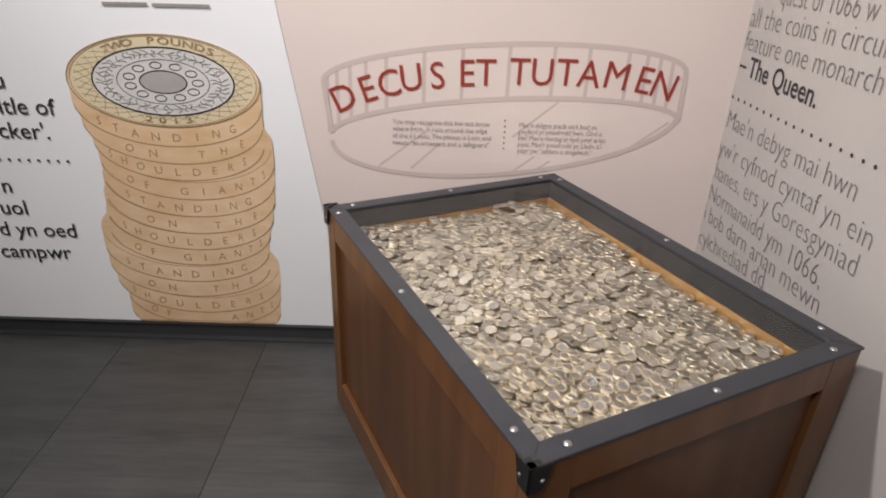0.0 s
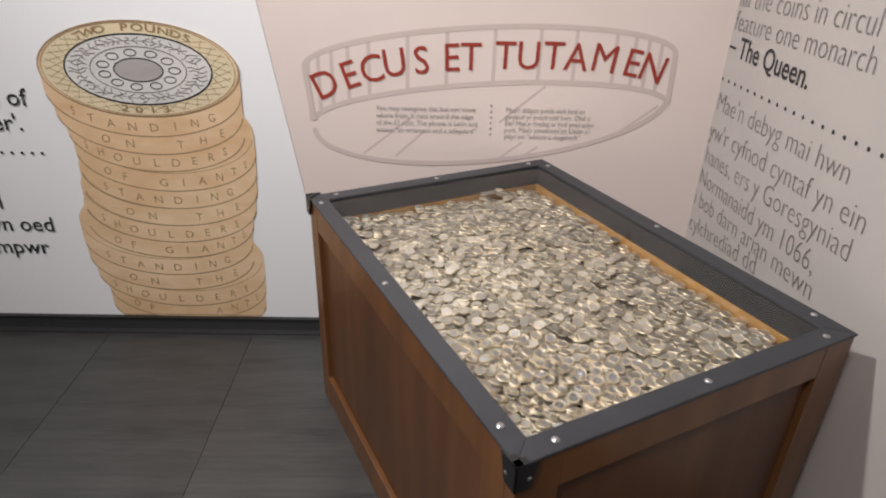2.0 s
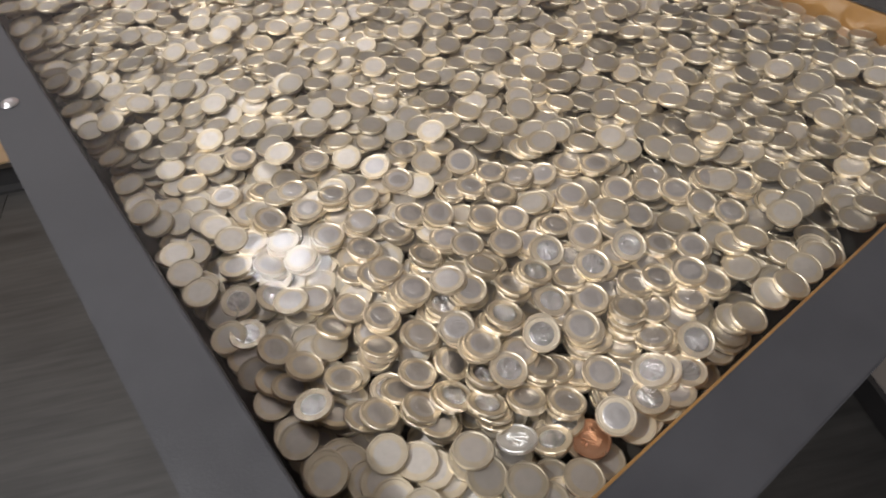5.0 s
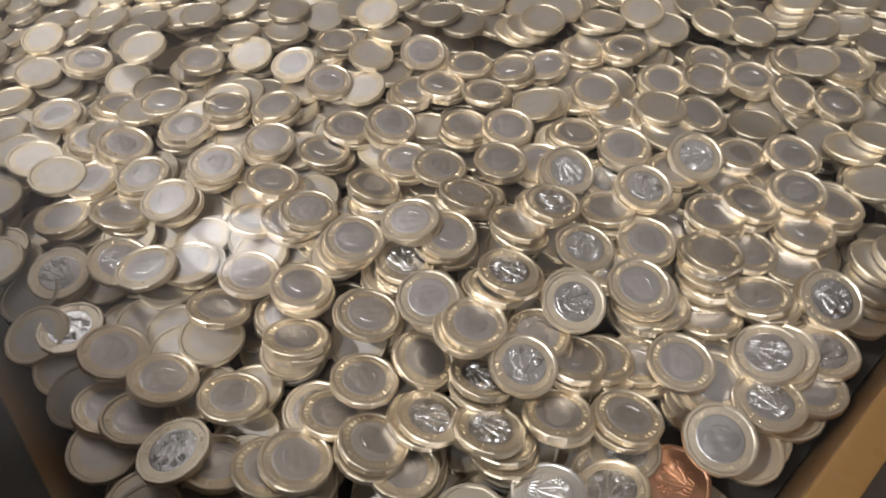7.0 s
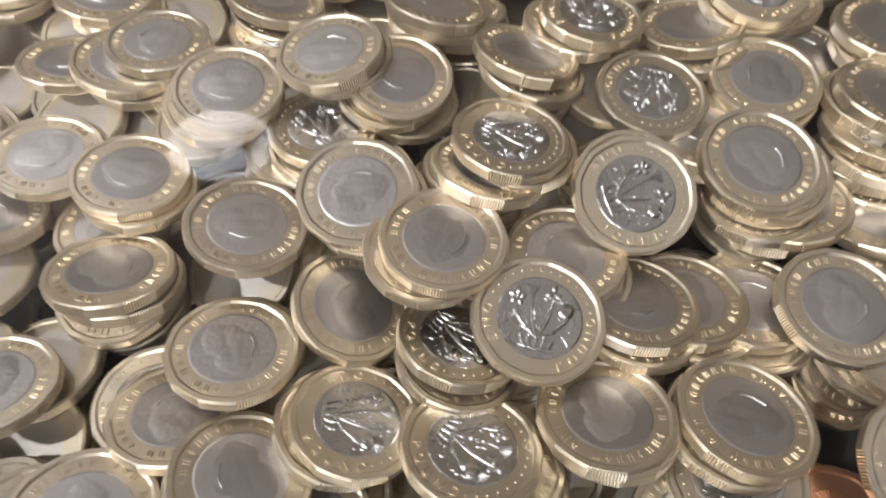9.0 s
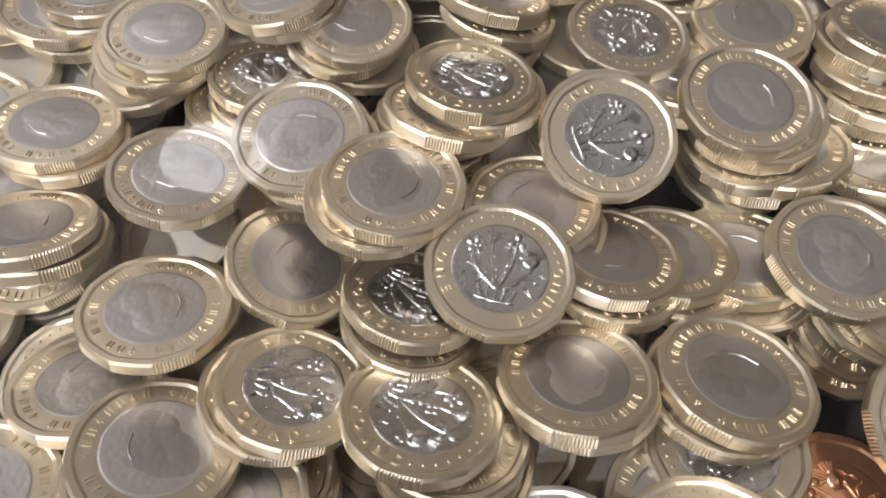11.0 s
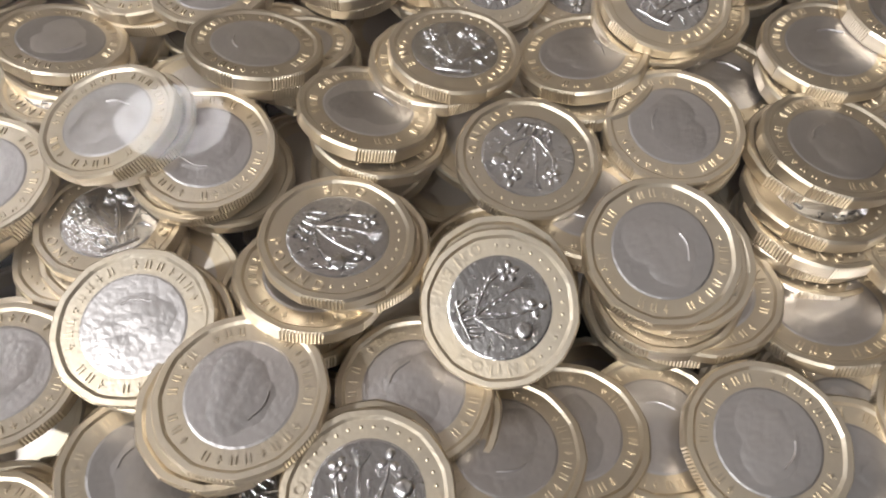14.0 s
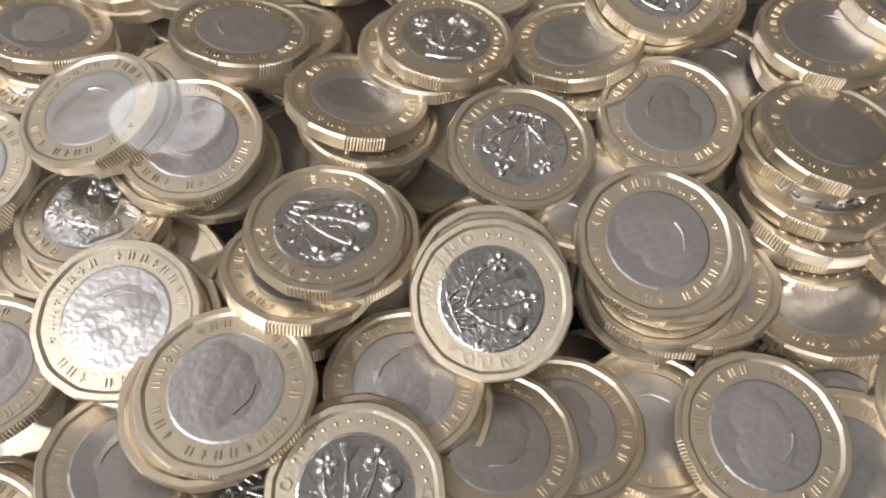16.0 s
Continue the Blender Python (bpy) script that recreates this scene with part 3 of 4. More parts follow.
# screws with a domed head and a slot
bm = bmesh.new()
bmesh.ops.create_uvsphere(bm, u_segments=20, v_segments=10, radius=0.0047)
bmesh.ops.delete(bm, geom=[v for v in bm.verts if v.co.z < -0.0001], context="VERTS")
for v in bm.verts:
    v.co.z *= 0.55
    if math.hypot(v.co.x, v.co.y) < 0.0014:
        v.co.z = 0.0008
bmesh.ops.create_cone(bm, cap_ends=True, segments=20, radius1=0.0058, radius2=0.0054, depth=0.0008, matrix=Matrix.Translation((0, 0, 0.0003)))
SCREW = mesh_of("screw", bm, ZINC, True)
for x, y in ((0.015, 0.064), (0.013, 0.442), (0.014, 0.815), (0.064, 0.015), (0.3227, 0.0155), (0.576, 0.015), (BW - 0.013, 0.064), (BW - 0.012, 0.425), (BW - 0.014, 0.815),
             (0.058, BL - 0.014), (0.31, BL - 0.014), (0.575, BL - 0.014)):
    part_of("screw", SCREW, case, pose(x, y, BH + 0.0002, 0, 0, (x * 977 + y * 577) % 90), "bright zinc screw head")


def corner_cap(x, y, sx, sy):
    """A moulded corner guard over two sides and a lip on top."""
    bm = bmesh.new()
    t, w, h = 0.0045, 0.030, 0.040
    add_box(bm, (-t, -t, BH - h), (w, 0.0, BH + 0.0035), 0.002)
    add_box(bm, (-t, -t, BH - h), (0.0, w, BH + 0.0035), 0.002)
    add_box(bm, (-t, -t, BH + 0.0005), (w * 0.55, 0.008, BH + 0.0042), 0.0012)
    add_box(bm, (-t, -t, BH + 0.0005), (0.008, w * 0.55, BH + 0.0042), 0.0012)
    for v in bm.verts:
        # the lower corners taper in
        k = max(0.0, (BH - 0.022 - v.co.z) / 0.02)
        v.co.x -= max(0.0, v.co.x) * 0.45 * k
        v.co.y -= max(0.0, v.co.y) * 0.45 * k
    bmesh.ops.transform(bm, matrix=Matrix.Translation((x, y, 0)) @ Matrix.Diagonal((sx, sy, 1, 1)), verts=bm.verts)
    bmesh.ops.recalc_face_normals(bm, faces=bm.faces)
    cap = part("corner_guard", bm, BLACK_PLASTIC, case, "black plastic corner guard")
    for m in (pose(x + sx * 0.016, y - sy * 0.0046, BH - 0.022, 90 * sy, 0, 0), pose(x - sx * 0.0046, y + sy * 0.016, BH - 0.022, 0, -90 * sx, 0)):
        part_of("guard_screw", SCREW, cap, m @ Matrix.Scale(0.6, 4))


corner_cap(-OUT, -OUT, 1, 1)
corner_cap(-OUT, BL + OUT, 1, -1)

bm = box((RIM - 0.012, RIM - 0.012, BH - 0.0085), (BW - RIM + 0.012, BL - RIM + 0.012, BH - 0.0045))
bm.normal_update()
for fc in bm.faces:
    fc.material_index = 0 if fc.normal.z > 0.9 else 1
pane = tagged(new("glass_top", mesh_of("glass_top", bm, [GLASS, GLASS_BODY])), "clear glass sheet under the steel rim of the case", "glass")
pane.visible_shadow = False
GLASS_LOW = BH - 0.0095

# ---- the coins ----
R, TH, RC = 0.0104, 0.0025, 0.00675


def twelve(a, r):
    """Radius of a slightly twelve-sided outline."""
    k = (a % (math.pi / 6)) - math.pi / 12
    return r * (0.62 + 0.38 * math.cos(math.pi / 12) / math.cos(k)) * 1.008


def ring_mesh(n, milled, name, mats, core=False):
    """The brass ring, on its underside's centre; with core, the middle discs too."""
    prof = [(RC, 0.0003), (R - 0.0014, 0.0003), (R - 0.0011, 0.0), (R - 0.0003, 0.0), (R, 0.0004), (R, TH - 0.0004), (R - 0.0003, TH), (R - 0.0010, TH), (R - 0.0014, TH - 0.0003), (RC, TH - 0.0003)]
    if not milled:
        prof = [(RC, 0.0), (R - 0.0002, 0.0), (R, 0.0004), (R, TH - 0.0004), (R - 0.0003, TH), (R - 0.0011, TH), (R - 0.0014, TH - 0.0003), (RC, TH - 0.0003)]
    verts, faces, mi = [], [], []
    for j, (r, z) in enumerate(prof):
        for i in range(n):
            a = 2 * math.pi * i / n
            rr = r if r == RC else twelve(a, r)
            if milled and r == R and int(a / (math.pi / 6)) % 2 == 0:
                rr -= 0.00016 * (i % 2)
            verts.append((rr * math.cos(a), rr * math.sin(a), z))
    for j in range(len(prof) - 1):
        for i in range(n):
            k = (i + 1) % n
            faces.append((j * n + i, j * n + k, (j + 1) * n + k, (j + 1) * n + i))
            mi.append(0)
    if core:
        faces.append([(len(prof) - 1) * n + i for i in range(n)])
        mi.append(1)
        faces.append([i for i in range(n)][::-1])
        mi.append(1)
    me = bpy.data.meshes.new(name)
    me.from_pydata(verts, [], faces)
    for m in mats:
        me.materials.append(m)
    me.polygons.foreach_set("material_index", mi)
    return me


def core_mesh(mat):
    bm = bmesh.new()
    n = 48
    rows = []
    for r, z in ((RC, TH - 0.0003), (RC - 0.0003, TH - 0.00022), (RC * 0.5, TH - 0.00020)):
        rows.append([bm.verts.new((r * math.cos(2 * math.pi * i / n), r * math.sin(2 * math.pi * i / n), z)) for i in range(n)])
    for a, b in zip(rows, rows[1:]):
        for i in range(n):
            bm.faces.new((a[i], a[(i + 1) % n], b[(i + 1) % n], b[i]))
    bm.faces.new(rows[-1])
    low = [bm.verts.new((RC * math.cos(2 * math.pi * i / n), RC * math.sin(2 * math.pi * i / n), 0.0003)) for i in range(n)]
    bm.faces.new(low[::-1])
    return mesh_of("centre_disc", bm, mat, False)


FACE = TH - 0.00022


def strand(bm, pts, w0, w1, h):
    """A raised strand with a rounded back along a curved line."""
    rows = []
    for i, p in enumerate(pts):
        q, r = Vector(pts[max(0, i - 1)]), Vector(pts[min(len(pts) - 1, i + 1)])
        t = (r - q).normalized()
        s = Vector((-t.y, t.x)) * (w0 + (w1 - w0) * i / (len(pts) - 1))
        p = Vector(p)
        rows.append([bm.verts.new((*(p + s), FACE)), bm.verts.new((*(p + s * 0.5), FACE + h * 0.85)), bm.verts.new((*(p - s * 0.5), FACE + h * 0.85)), bm.verts.new((*(p - s), FACE))])
    for a, b in zip(rows, rows[1:]):
        for k in range(3):
            bm.faces.new((a[k], a[k + 1], b[k + 1], b[k]))


def dome(bm, x, y, rx, ry, turn, h, u=10, v=6):
    ball(bm, Matrix.Translation((x, y, FACE)) @ pose(0, 0, 0, 0, 0, turn) @ Matrix.Diagonal((rx, ry, h, 1)), u, v)


def plant_relief(mat):
    """Four flowering stems rising out of a coronet."""
    bm = bmesh.new()
    mm = 0.00089
    for end, bend in (((-4.6, 2.2), -1.2), ((-1.9, 4.9), -0.5), ((1.9, 4.8), 0.6), ((4.6, 1.8), 1.3)):
        pts = [((end[0] * k + bend * math.sin(k * math.pi)) * mm, (-4.0 + (end[1] + 4.0) * k) * mm) for k in [i / 10 for i in range(11)]]
        strand(bm, pts, 0.34 * mm, 0.24 * mm, 0.36 * mm)
    for k in range(5):
        a = 2 * math.pi * k / 5 + 0.3
        dome(bm, (-4.4 + 0.95 * math.cos(a)) * mm, (2.9 + 0.95 * math.sin(a)) * mm, 0.8 * mm, 0.62 * mm, math.degrees(a), 0.42 * mm)
    dome(bm, -4.4 * mm, 2.9 * mm, 0.5 * mm, 0.5 * mm, 0, 0.6 * mm)
    dome(bm, 4.4 * mm, 2.1 * mm, 1.5 * mm, 1.35 * mm, 20, 0.5 * mm, 14, 8)
    for k in range(9):
        a = radians(20 + 16 * k)
        strand(bm, [((4.4 + r * math.cos(a)) * mm, (2.4 + r * math.sin(a)) * mm) for r in (1.0, 1.7, 2.5)], 0.16 * mm, 0.05 * mm, 0.4 * mm)
    for k in range(3):
        a = radians(90 + 120 * k)
        dome(bm, (1.8 + 0.95 * math.cos(a)) * mm, (5.0 + 0.95 * math.sin(a)) * mm, 0.85 * mm, 0.7 * mm, math.degrees(a), 0.4 * mm)
    for k in range(7):
        a = radians(62 + 10 * k)
        strand(bm, [((-1.9 + r * math.cos(a)) * mm, (3.4 + r * math.sin(a)) * mm) for r in (0.5, 1.4, 2.6)], 0.2 * mm, 0.08 * mm, 0.4 * mm)
    for k in range(5):
        x = -2.4 + 1.2 * k
        strand(bm, [(x * mm * 0.8, -5.9 * mm), (x * mm, -5.0 * mm), (x * 1.15 * mm, -4.1 * mm)], 0.3 * mm, 0.42 * mm, 0.45 * mm)
        dome(bm, x * 1.15 * mm, -3.7 * mm, 0.36 * mm, 0.36 * mm, 0, 0.45 * mm, 8, 5)
    strand(bm, [((-3.0 + 0.6 * i) * mm, (-5.6 - 0.25 * math.sin(i / 10 * math.pi)) * mm) for i in range(11)], 0.4 * mm, 0.4 * mm, 0.42 * mm)
    wild = random.Random(11)
    for k in range(46):
        a, r = wild.uniform(0, 2 * math.pi), 6.4 * math.sqrt(wild.uniform(0.02, 1))
        x, y, b, l = r * math.cos(a), r * math.sin(a), wild.uniform(0, 6.3), wild.uniform(0.7, 1.6)
        pts = [((x + l * q * math.cos(b + 0.6 * q)) * mm, (y + l * q * math.sin(b + 0.6 * q)) * mm) for q in (-0.5, -0.17, 0.17, 0.5)]
        if max(math.hypot(*p) for p in pts) < 7.1 * mm:
            strand(bm, pts, wild.uniform(0.10, 0.24) * mm, 0.08 * mm, wild.uniform(0.18, 0.34) * mm)
    for sx in (-1, 1):
        for k in range(4):
            dome(bm, sx * (2.3 + 0.75 * k) * mm, (-2.6 + 0.95 * k) * mm, 1.05 * mm, 0.34 * mm, sx * (25 + 14 * k), 0.34 * mm)
            dome(bm, sx * (0.5 + 0.35 * k) * mm, (-1.6 + 1.15 * k) * mm, 0.75 * mm, 0.25 * mm, 90 - sx * 30, 0.32 * mm, 8, 5)
    bmesh.ops.delete(bm, geom=[v for v in bm.verts if v.co.z < FACE - 0.0002], context="VERTS")
    return mesh_of("relief", bm, mat, True)


def plain_relief(mat):
    """A worn raised shape, quite plain: one soft swelling with shallow folds."""
    bm = bmesh.new()
    mm = 0.00089
    n, rows = 56, []
    for j in range(1, 15):
        k = j / 14
        ring = []
        for i in range(n):
            a = 2 * math.pi * i / n
            r = 5.3 + 0.9 * math.sin(2 * a + 0.5) + 0.5 * math.sin(3 * a + 2.0) + 0.22 * math.sin(7 * a)
            x, y = r * k * math.cos(a), r * k * math.sin(a) - 0.2
            h = 0.15 * (1 - k ** 5) + 0.05 * math.sin(x * 0.9 + 0.5 * y) * (1 - k) + 0.02 * math.sin(y * 2.3 - x * 0.4) * (1 - k * k)
            ring.append(bm.verts.new((x * mm, y * mm, FACE + (h - 0.02 * k) * mm)))
        rows.append(ring)
    bm.faces.new(rows[0])
    for p, q in zip(rows, rows[1:]):
        for i in range(n):
            bm.faces.new((p[i], q[i], q[(i + 1) % n], p[(i + 1) % n]))
    strand(bm, [((-1.6 + 0.55 * i) * mm, (3.3 + 0.4 * math.sin(i * 0.5)) * mm) for i in range(9)], 0.2 * mm, 0.14 * mm, 0.44 * mm)
    bmesh.ops.recalc_face_normals(bm, faces=bm.faces)
    for fc in bm.faces:
        if fc.normal.z < 0:
            fc.normal_flip()
    return mesh_of("relief", bm, mat, True)


def bars_round(mat):
    """Worn writing round the ring, as plain raised bars."""
    bm = bmesh.new()
    for i in range(30):
        if i in (8, 17, 21, 26):
            continue
        m = pose(0, 0, 0, 0, 0, 100 - 11.6 * i) @ Matrix.Translation((0, 0.0080, TH - 0.0003))
        for x, w, h in ((-0.00028, 0.00020, 0.00105), (0.00026, 0.00020, 0.00105)) if i % 3 else ((0.0, 0.00021, 0.00105), (0.0, 0.0007, 0.00020)):
            r = bmesh.ops.create_cube(bm, size=1, matrix=m @ Matrix.Translation((x, 0, 0.0001)) @ Matrix.Diagonal((w, h, 0.00022, 1)))
    return mesh_of("lettering", bm, mat)


def words_round(mat):
    """ONE POUND round the ring."""
    bm = bmesh.new()
    for text, mid in (("ONE", 200), ("POUND", 335)):
        for i, ch in enumerate(text):
            me = glyphs(ch, 0.0020, 0.00012, bold=0.00002)
            a = mid + (i - (len(text) - 1) / 2) * 17
            me.transform(pose(0, 0, 0, 0, 0, a + 90) @ Matrix.Translation((0, -0.0087, TH - 0.0002)))
            bm.from_mesh(me)
            bpy.data.meshes.remove(me)
    for k in range(14):
        dome(bm, 0.0081 * math.cos(radians(20 + 11 * k)), 0.0081 * math.sin(radians(20 + 11 * k)), 0.00025, 0.00025, 0, 0.00018, 6, 4)
    return mesh_of("lettering", bm, mat)


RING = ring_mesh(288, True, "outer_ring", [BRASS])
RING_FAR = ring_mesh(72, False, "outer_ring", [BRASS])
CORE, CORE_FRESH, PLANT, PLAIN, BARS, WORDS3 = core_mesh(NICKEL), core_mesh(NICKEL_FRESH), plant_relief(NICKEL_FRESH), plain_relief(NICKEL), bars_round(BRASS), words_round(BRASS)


def pound_coin(kind):
    side = "with flowering plant relief" if kind == "plant" else "with plain raised relief"
    coin = thing("coin", "gold-rimmed silver coin " + side + ", in the heap", "coin", None, "coins in the case")
    part_of("outer_ring", RING, coin, None, "brass-coloured outer ring")
    part_of("centre_disc", CORE_FRESH if kind == "plant" else CORE, coin, None, "silver-coloured centre")
    part_of("relief", PLANT if kind == "plant" else PLAIN, coin)
    part_of("lettering", WORDS3 if kind == "plant" else BARS, coin)
    return coin


FIRST = {"plant": pound_coin("plant"), "plain": pound_coin("plain")}
def special_coin(name, mat, label, big=1.0):
    coin = thing(name, label, "coin", None, "")
    ring = ring_mesh(96, True, "rim", [mat])
    relief = PLANT.copy()
    relief.materials.clear()
    relief.materials.append(mat)
    core = CORE.copy()
    core.materials.clear()
    core.materials.append(mat)
    for nm, me in (("rim", ring), ("field", core), ("relief", relief)):
        part_of(nm, me, coin, Matrix.Diagonal((big, big, 1.0, 1)) if big > 1 else None)
    return coin


FIRST["copper"] = special_coin("copper_coin", COPPER, "copper-coloured round coin lying among gold and silver coins")
FIRST["silver"] = special_coin("silver_coin", SILVER, "bright polished silver coin lying among two-tone coins")
WAITING = set(FIRST)
PLACED = []


def coin_pose(x, y, z, tilt, lean, spin):
    """Centre of the coin's face, its tilt from level and the way that it leans, and its turn."""
    axis = Vector((-math.sin(radians(lean)), math.cos(radians(lean)), 0))
    return Matrix.Translation((x, y, z)) @ Matrix.Rotation(radians(tilt), 4, axis) @ pose(0, 0, 0, 0, 0, spin) @ Matrix.Translation((0, 0, -TH))


def lay(kind, x, y, z, tilt, lean, spin):
    PLACED.append((x, y, z, tilt, lean))
    m = coin_pose(x, y, z, tilt, lean, spin)
    if kind in WAITING:
        WAITING.remove(kind)
        FIRST[kind].matrix_basis = m
        return FIRST[kind]
    return copy_thing(FIRST[kind], m)


lay("plain", 0.1696, 0.1697, 0.5014, 11, -68, 121)
lay("plain", 0.1624, 0.1813, 0.5054, 4, 92, 303)
lay("plain", 0.1904, 0.1562, 0.5018, 23, 1, 278)
lay("plain", 0.1866, 0.1775, 0.5035, 23, 6, 66)
lay("plain", 0.1669, 0.2081, 0.4997, 24, -6, 189)
lay("plant", 0.2070, 0.1543, 0.5014, 13, 1, 309)
lay("plain", 0.2216, 0.1408, 0.4978, 13, 61, 242)
lay("plant", 0.2428, 0.1348, 0.4952, 6, -26, 320)
lay("plain", 0.2357, 0.1225, 0.4930, 11, -21, 297)
lay("plain", 0.2198, 0.1220, 0.4972, 3, -80, 33)
lay("plain", 0.2473, 0.1128, 0.4975, 6, 26, 310)
lay("plain", 0.2311, 0.1031, 0.4982, 11, 9, 6)
lay("plant", 0.2259, 0.1009, 0.4946, 15, 24, 240)
lay("plain", 0.2234, 0.0993, 0.4900, 19, 32, 132)
lay("plant", 0.2195, 0.0881, 0.4854, 7, 31, 282)
lay("plant", 0.2003, 0.1338, 0.4997, 7, -48, 119)
lay("plain", 0.2018, 0.1243, 0.4961, 11, 13, 98)
lay("plain", 0.2005, 0.1111, 0.4999, 8, -102, 240)
lay("plain", 0.2027, 0.1094, 0.4942, 7, 62, 276)
lay("plain", 0.2038, 0.1041, 0.4910, 14, 74, 281)
lay("plant", 0.1803, 0.1215, 0.4997, 18, -119, 243)
lay("plant", 0.1728, 0.1433, 0.5030, 14, 4, 203)
lay("plain", 0.1674, 0.1432, 0.4997, 24, 11, 327)
lay("plain", 0.1641, 0.1462, 0.4936, 26, 11, 77)
lay("plain", 0.1879, 0.1312, 0.4917, 24, 68, 118)
lay("plain", 0.1466, 0.1537, 0.5026, 9, -94, 325)
lay("plant", 0.1473, 0.1747, 0.4949, 10, 10, 77)
lay("plain", 0.1415, 0.1919, 0.4992, 8, -52, 267)
lay("plain", 0.1508, 0.1366, 0.5027, 11, -6, 199)
lay("plain", 0.1659, 0.1236, 0.4951, 7, 23, 7)
lay("plain", 0.1995, 0.0874, 0.4814, 7, -122, 343)
lay("plain", 0.2013, 0.0797, 0.4875, 7, -125, 32)
lay("plain", 0.1958, 0.0765, 0.4885, 7, -130, 81)
lay("plain", 0.1852, 0.0978, 0.4876, 13, 38, 302)
lay("plain", 0.1765, 0.1055, 0.4896, 16, 34, 21)
lay("plain", 0.1688, 0.1103, 0.4927, 18, 23, 154)
lay("plain", 0.1345, 0.1423, 0.4928, 26, -39, 15)
lay("plain", 0.1298, 0.1639, 0.4998, 17, -16, 137)
lay("plain", 0.1153, 0.1483, 0.4967, 20, 9, 242)
lay("plant", 0.1528, 0.1175, 0.4990, 8, -57, 304)
lay("plant", 0.1326, 0.1115, 0.4953, 26, 25, 198)
lay("plain", 0.1337, 0.1079, 0.4918, 26, 31, 218)
lay("plain", 0.1506, 0.1015, 0.4942, 22, 38, 202)
lay("plain", 0.1659, 0.0871, 0.4921, 18, 19, 295)
lay("plant", 0.1229, 0.1269, 0.4931, 26, 4, 227)
lay("plain", 0.1055, 0.1313, 0.4957, 26, -4, 68)
lay("plant", 0.1435, 0.1257, 0.4930, 26, 12, 187)
lay("plant", 0.1598, 0.0824, 0.4862, 7, 65, 49)
lay("copper", 0.1638, 0.0670, 0.4830, 7, -121, 18)
lay("plain", 0.1496, 0.0812, 0.4850, 7, 65, 69)
lay("plant", 0.1055, 0.1751, 0.4915, 8, -25, 253)
lay("plain", 0.1204, 0.1887, 0.4997, 15, -7, 111)
lay("plain", 0.1439, 0.1893, 0.5038, 9, -49, 132)
lay("plant", 0.1528, 0.1735, 0.4977, 14, -7, 344)
lay("plain", 0.1338, 0.2153, 0.5003, 17, -20, 223)
lay("plant", 0.0996, 0.1552, 0.4873, 7, 8, 320)
lay("plant", 0.1118, 0.1237, 0.4854, 7, 22, 154)
lay("plain", 0.1921, 0.0797, 0.4816, 25, -109, 215)
lay("plain", 0.1080, 0.1735, 0.4994, 26, 28, 259)
lay("plain", 0.1118, 0.1882, 0.4929, 7, 24, 197)
lay("plain", 0.1215, 0.3681, 0.4992, 13, -40, 293)
lay("plain", 0.1595, 0.3293, 0.4997, 6, -34, 179)
lay("plain", 0.1879, 0.2947, 0.4998, 10, -166, 273)
lay("plain", 0.1923, 0.2727, 0.4999, 11, -73, 299)
lay("plain", 0.2141, 0.2964, 0.4991, 7, 3, 208)
lay("plain", 0.2347, 0.2574, 0.5008, 15, -112, 299)
lay("plain", 0.2262, 0.2359, 0.4994, 8, -4, 118)
lay("plain", 0.2166, 0.2423, 0.4980, 6, 16, 172)
lay("plain", 0.2360, 0.2177, 0.4997, 10, 16, 349)
lay("plain", 0.2449, 0.2371, 0.4998, 5, 31, 14)
lay("plain", 0.2567, 0.2231, 0.4985, 7, 109, 143)
lay("plain", 0.2701, 0.2141, 0.4978, 9, 144, 310)
lay("plain", 0.2693, 0.1857, 0.4999, 5, -102, 343)
lay("plain", 0.2913, 0.2103, 0.4976, 6, -3, 356)
lay("plain", 0.3031, 0.1960, 0.4995, 4, 79, 83)
lay("plain", 0.2985, 0.1710, 0.4967, 7, -95, 357)
lay("plain", 0.3117, 0.1584, 0.4975, 5, -81, 167)
lay("plain", 0.3271, 0.1666, 0.4955, 5, -44, 277)
lay("plain", 0.3238, 0.1452, 0.4986, 3, -103, 292)
lay("plain", 0.3500, 0.1383, 0.4975, 7, -79, 291)
lay("plain", 0.3608, 0.1226, 0.4982, 6, -112, 53)
lay("plain", 0.3275, 0.1269, 0.4984, 13, -72, 335)
lay("plain", 0.3344, 0.1110, 0.4977, 8, -85, 108)
lay("plain", 0.0947, 0.3404, 0.4986, 4, -60, 324)
lay("plain", 0.1187, 0.3266, 0.4983, 17, 7, 293)
lay("plain", 0.1324, 0.3133, 0.4993, 5, 22, 136)
lay("plain", 0.1510, 0.2907, 0.4997, 9, 17, 145)
lay("plain", 0.1658, 0.2755, 0.4998, 6, 91, 63)
lay("plain", 0.1316, 0.2915, 0.4994, 3, 0, 32)
lay("plain", 0.1081, 0.2982, 0.4999, 20, -36, 246)
lay("plain", 0.1000, 0.3160, 0.4969, 9, -17, 327)
lay("plain", 0.1518, 0.2572, 0.5005, 5, -36, 247)
lay("plain", 0.1799, 0.2416, 0.5002, 9, -18, 45)
lay("plain", 0.1930, 0.2285, 0.5021, 13, -67, 176)
lay("plain", 0.2157, 0.2095, 0.4985, 8, -19, 34)
lay("plain", 0.2268, 0.1958, 0.4993, 5, -86, 210)
lay("plain", 0.2450, 0.1753, 0.4974, 9, 11, 77)
lay("plain", 0.2504, 0.1559, 0.4993, 4, -119, 10)
lay("plain", 0.2769, 0.1553, 0.4983, 11, -58, 150)
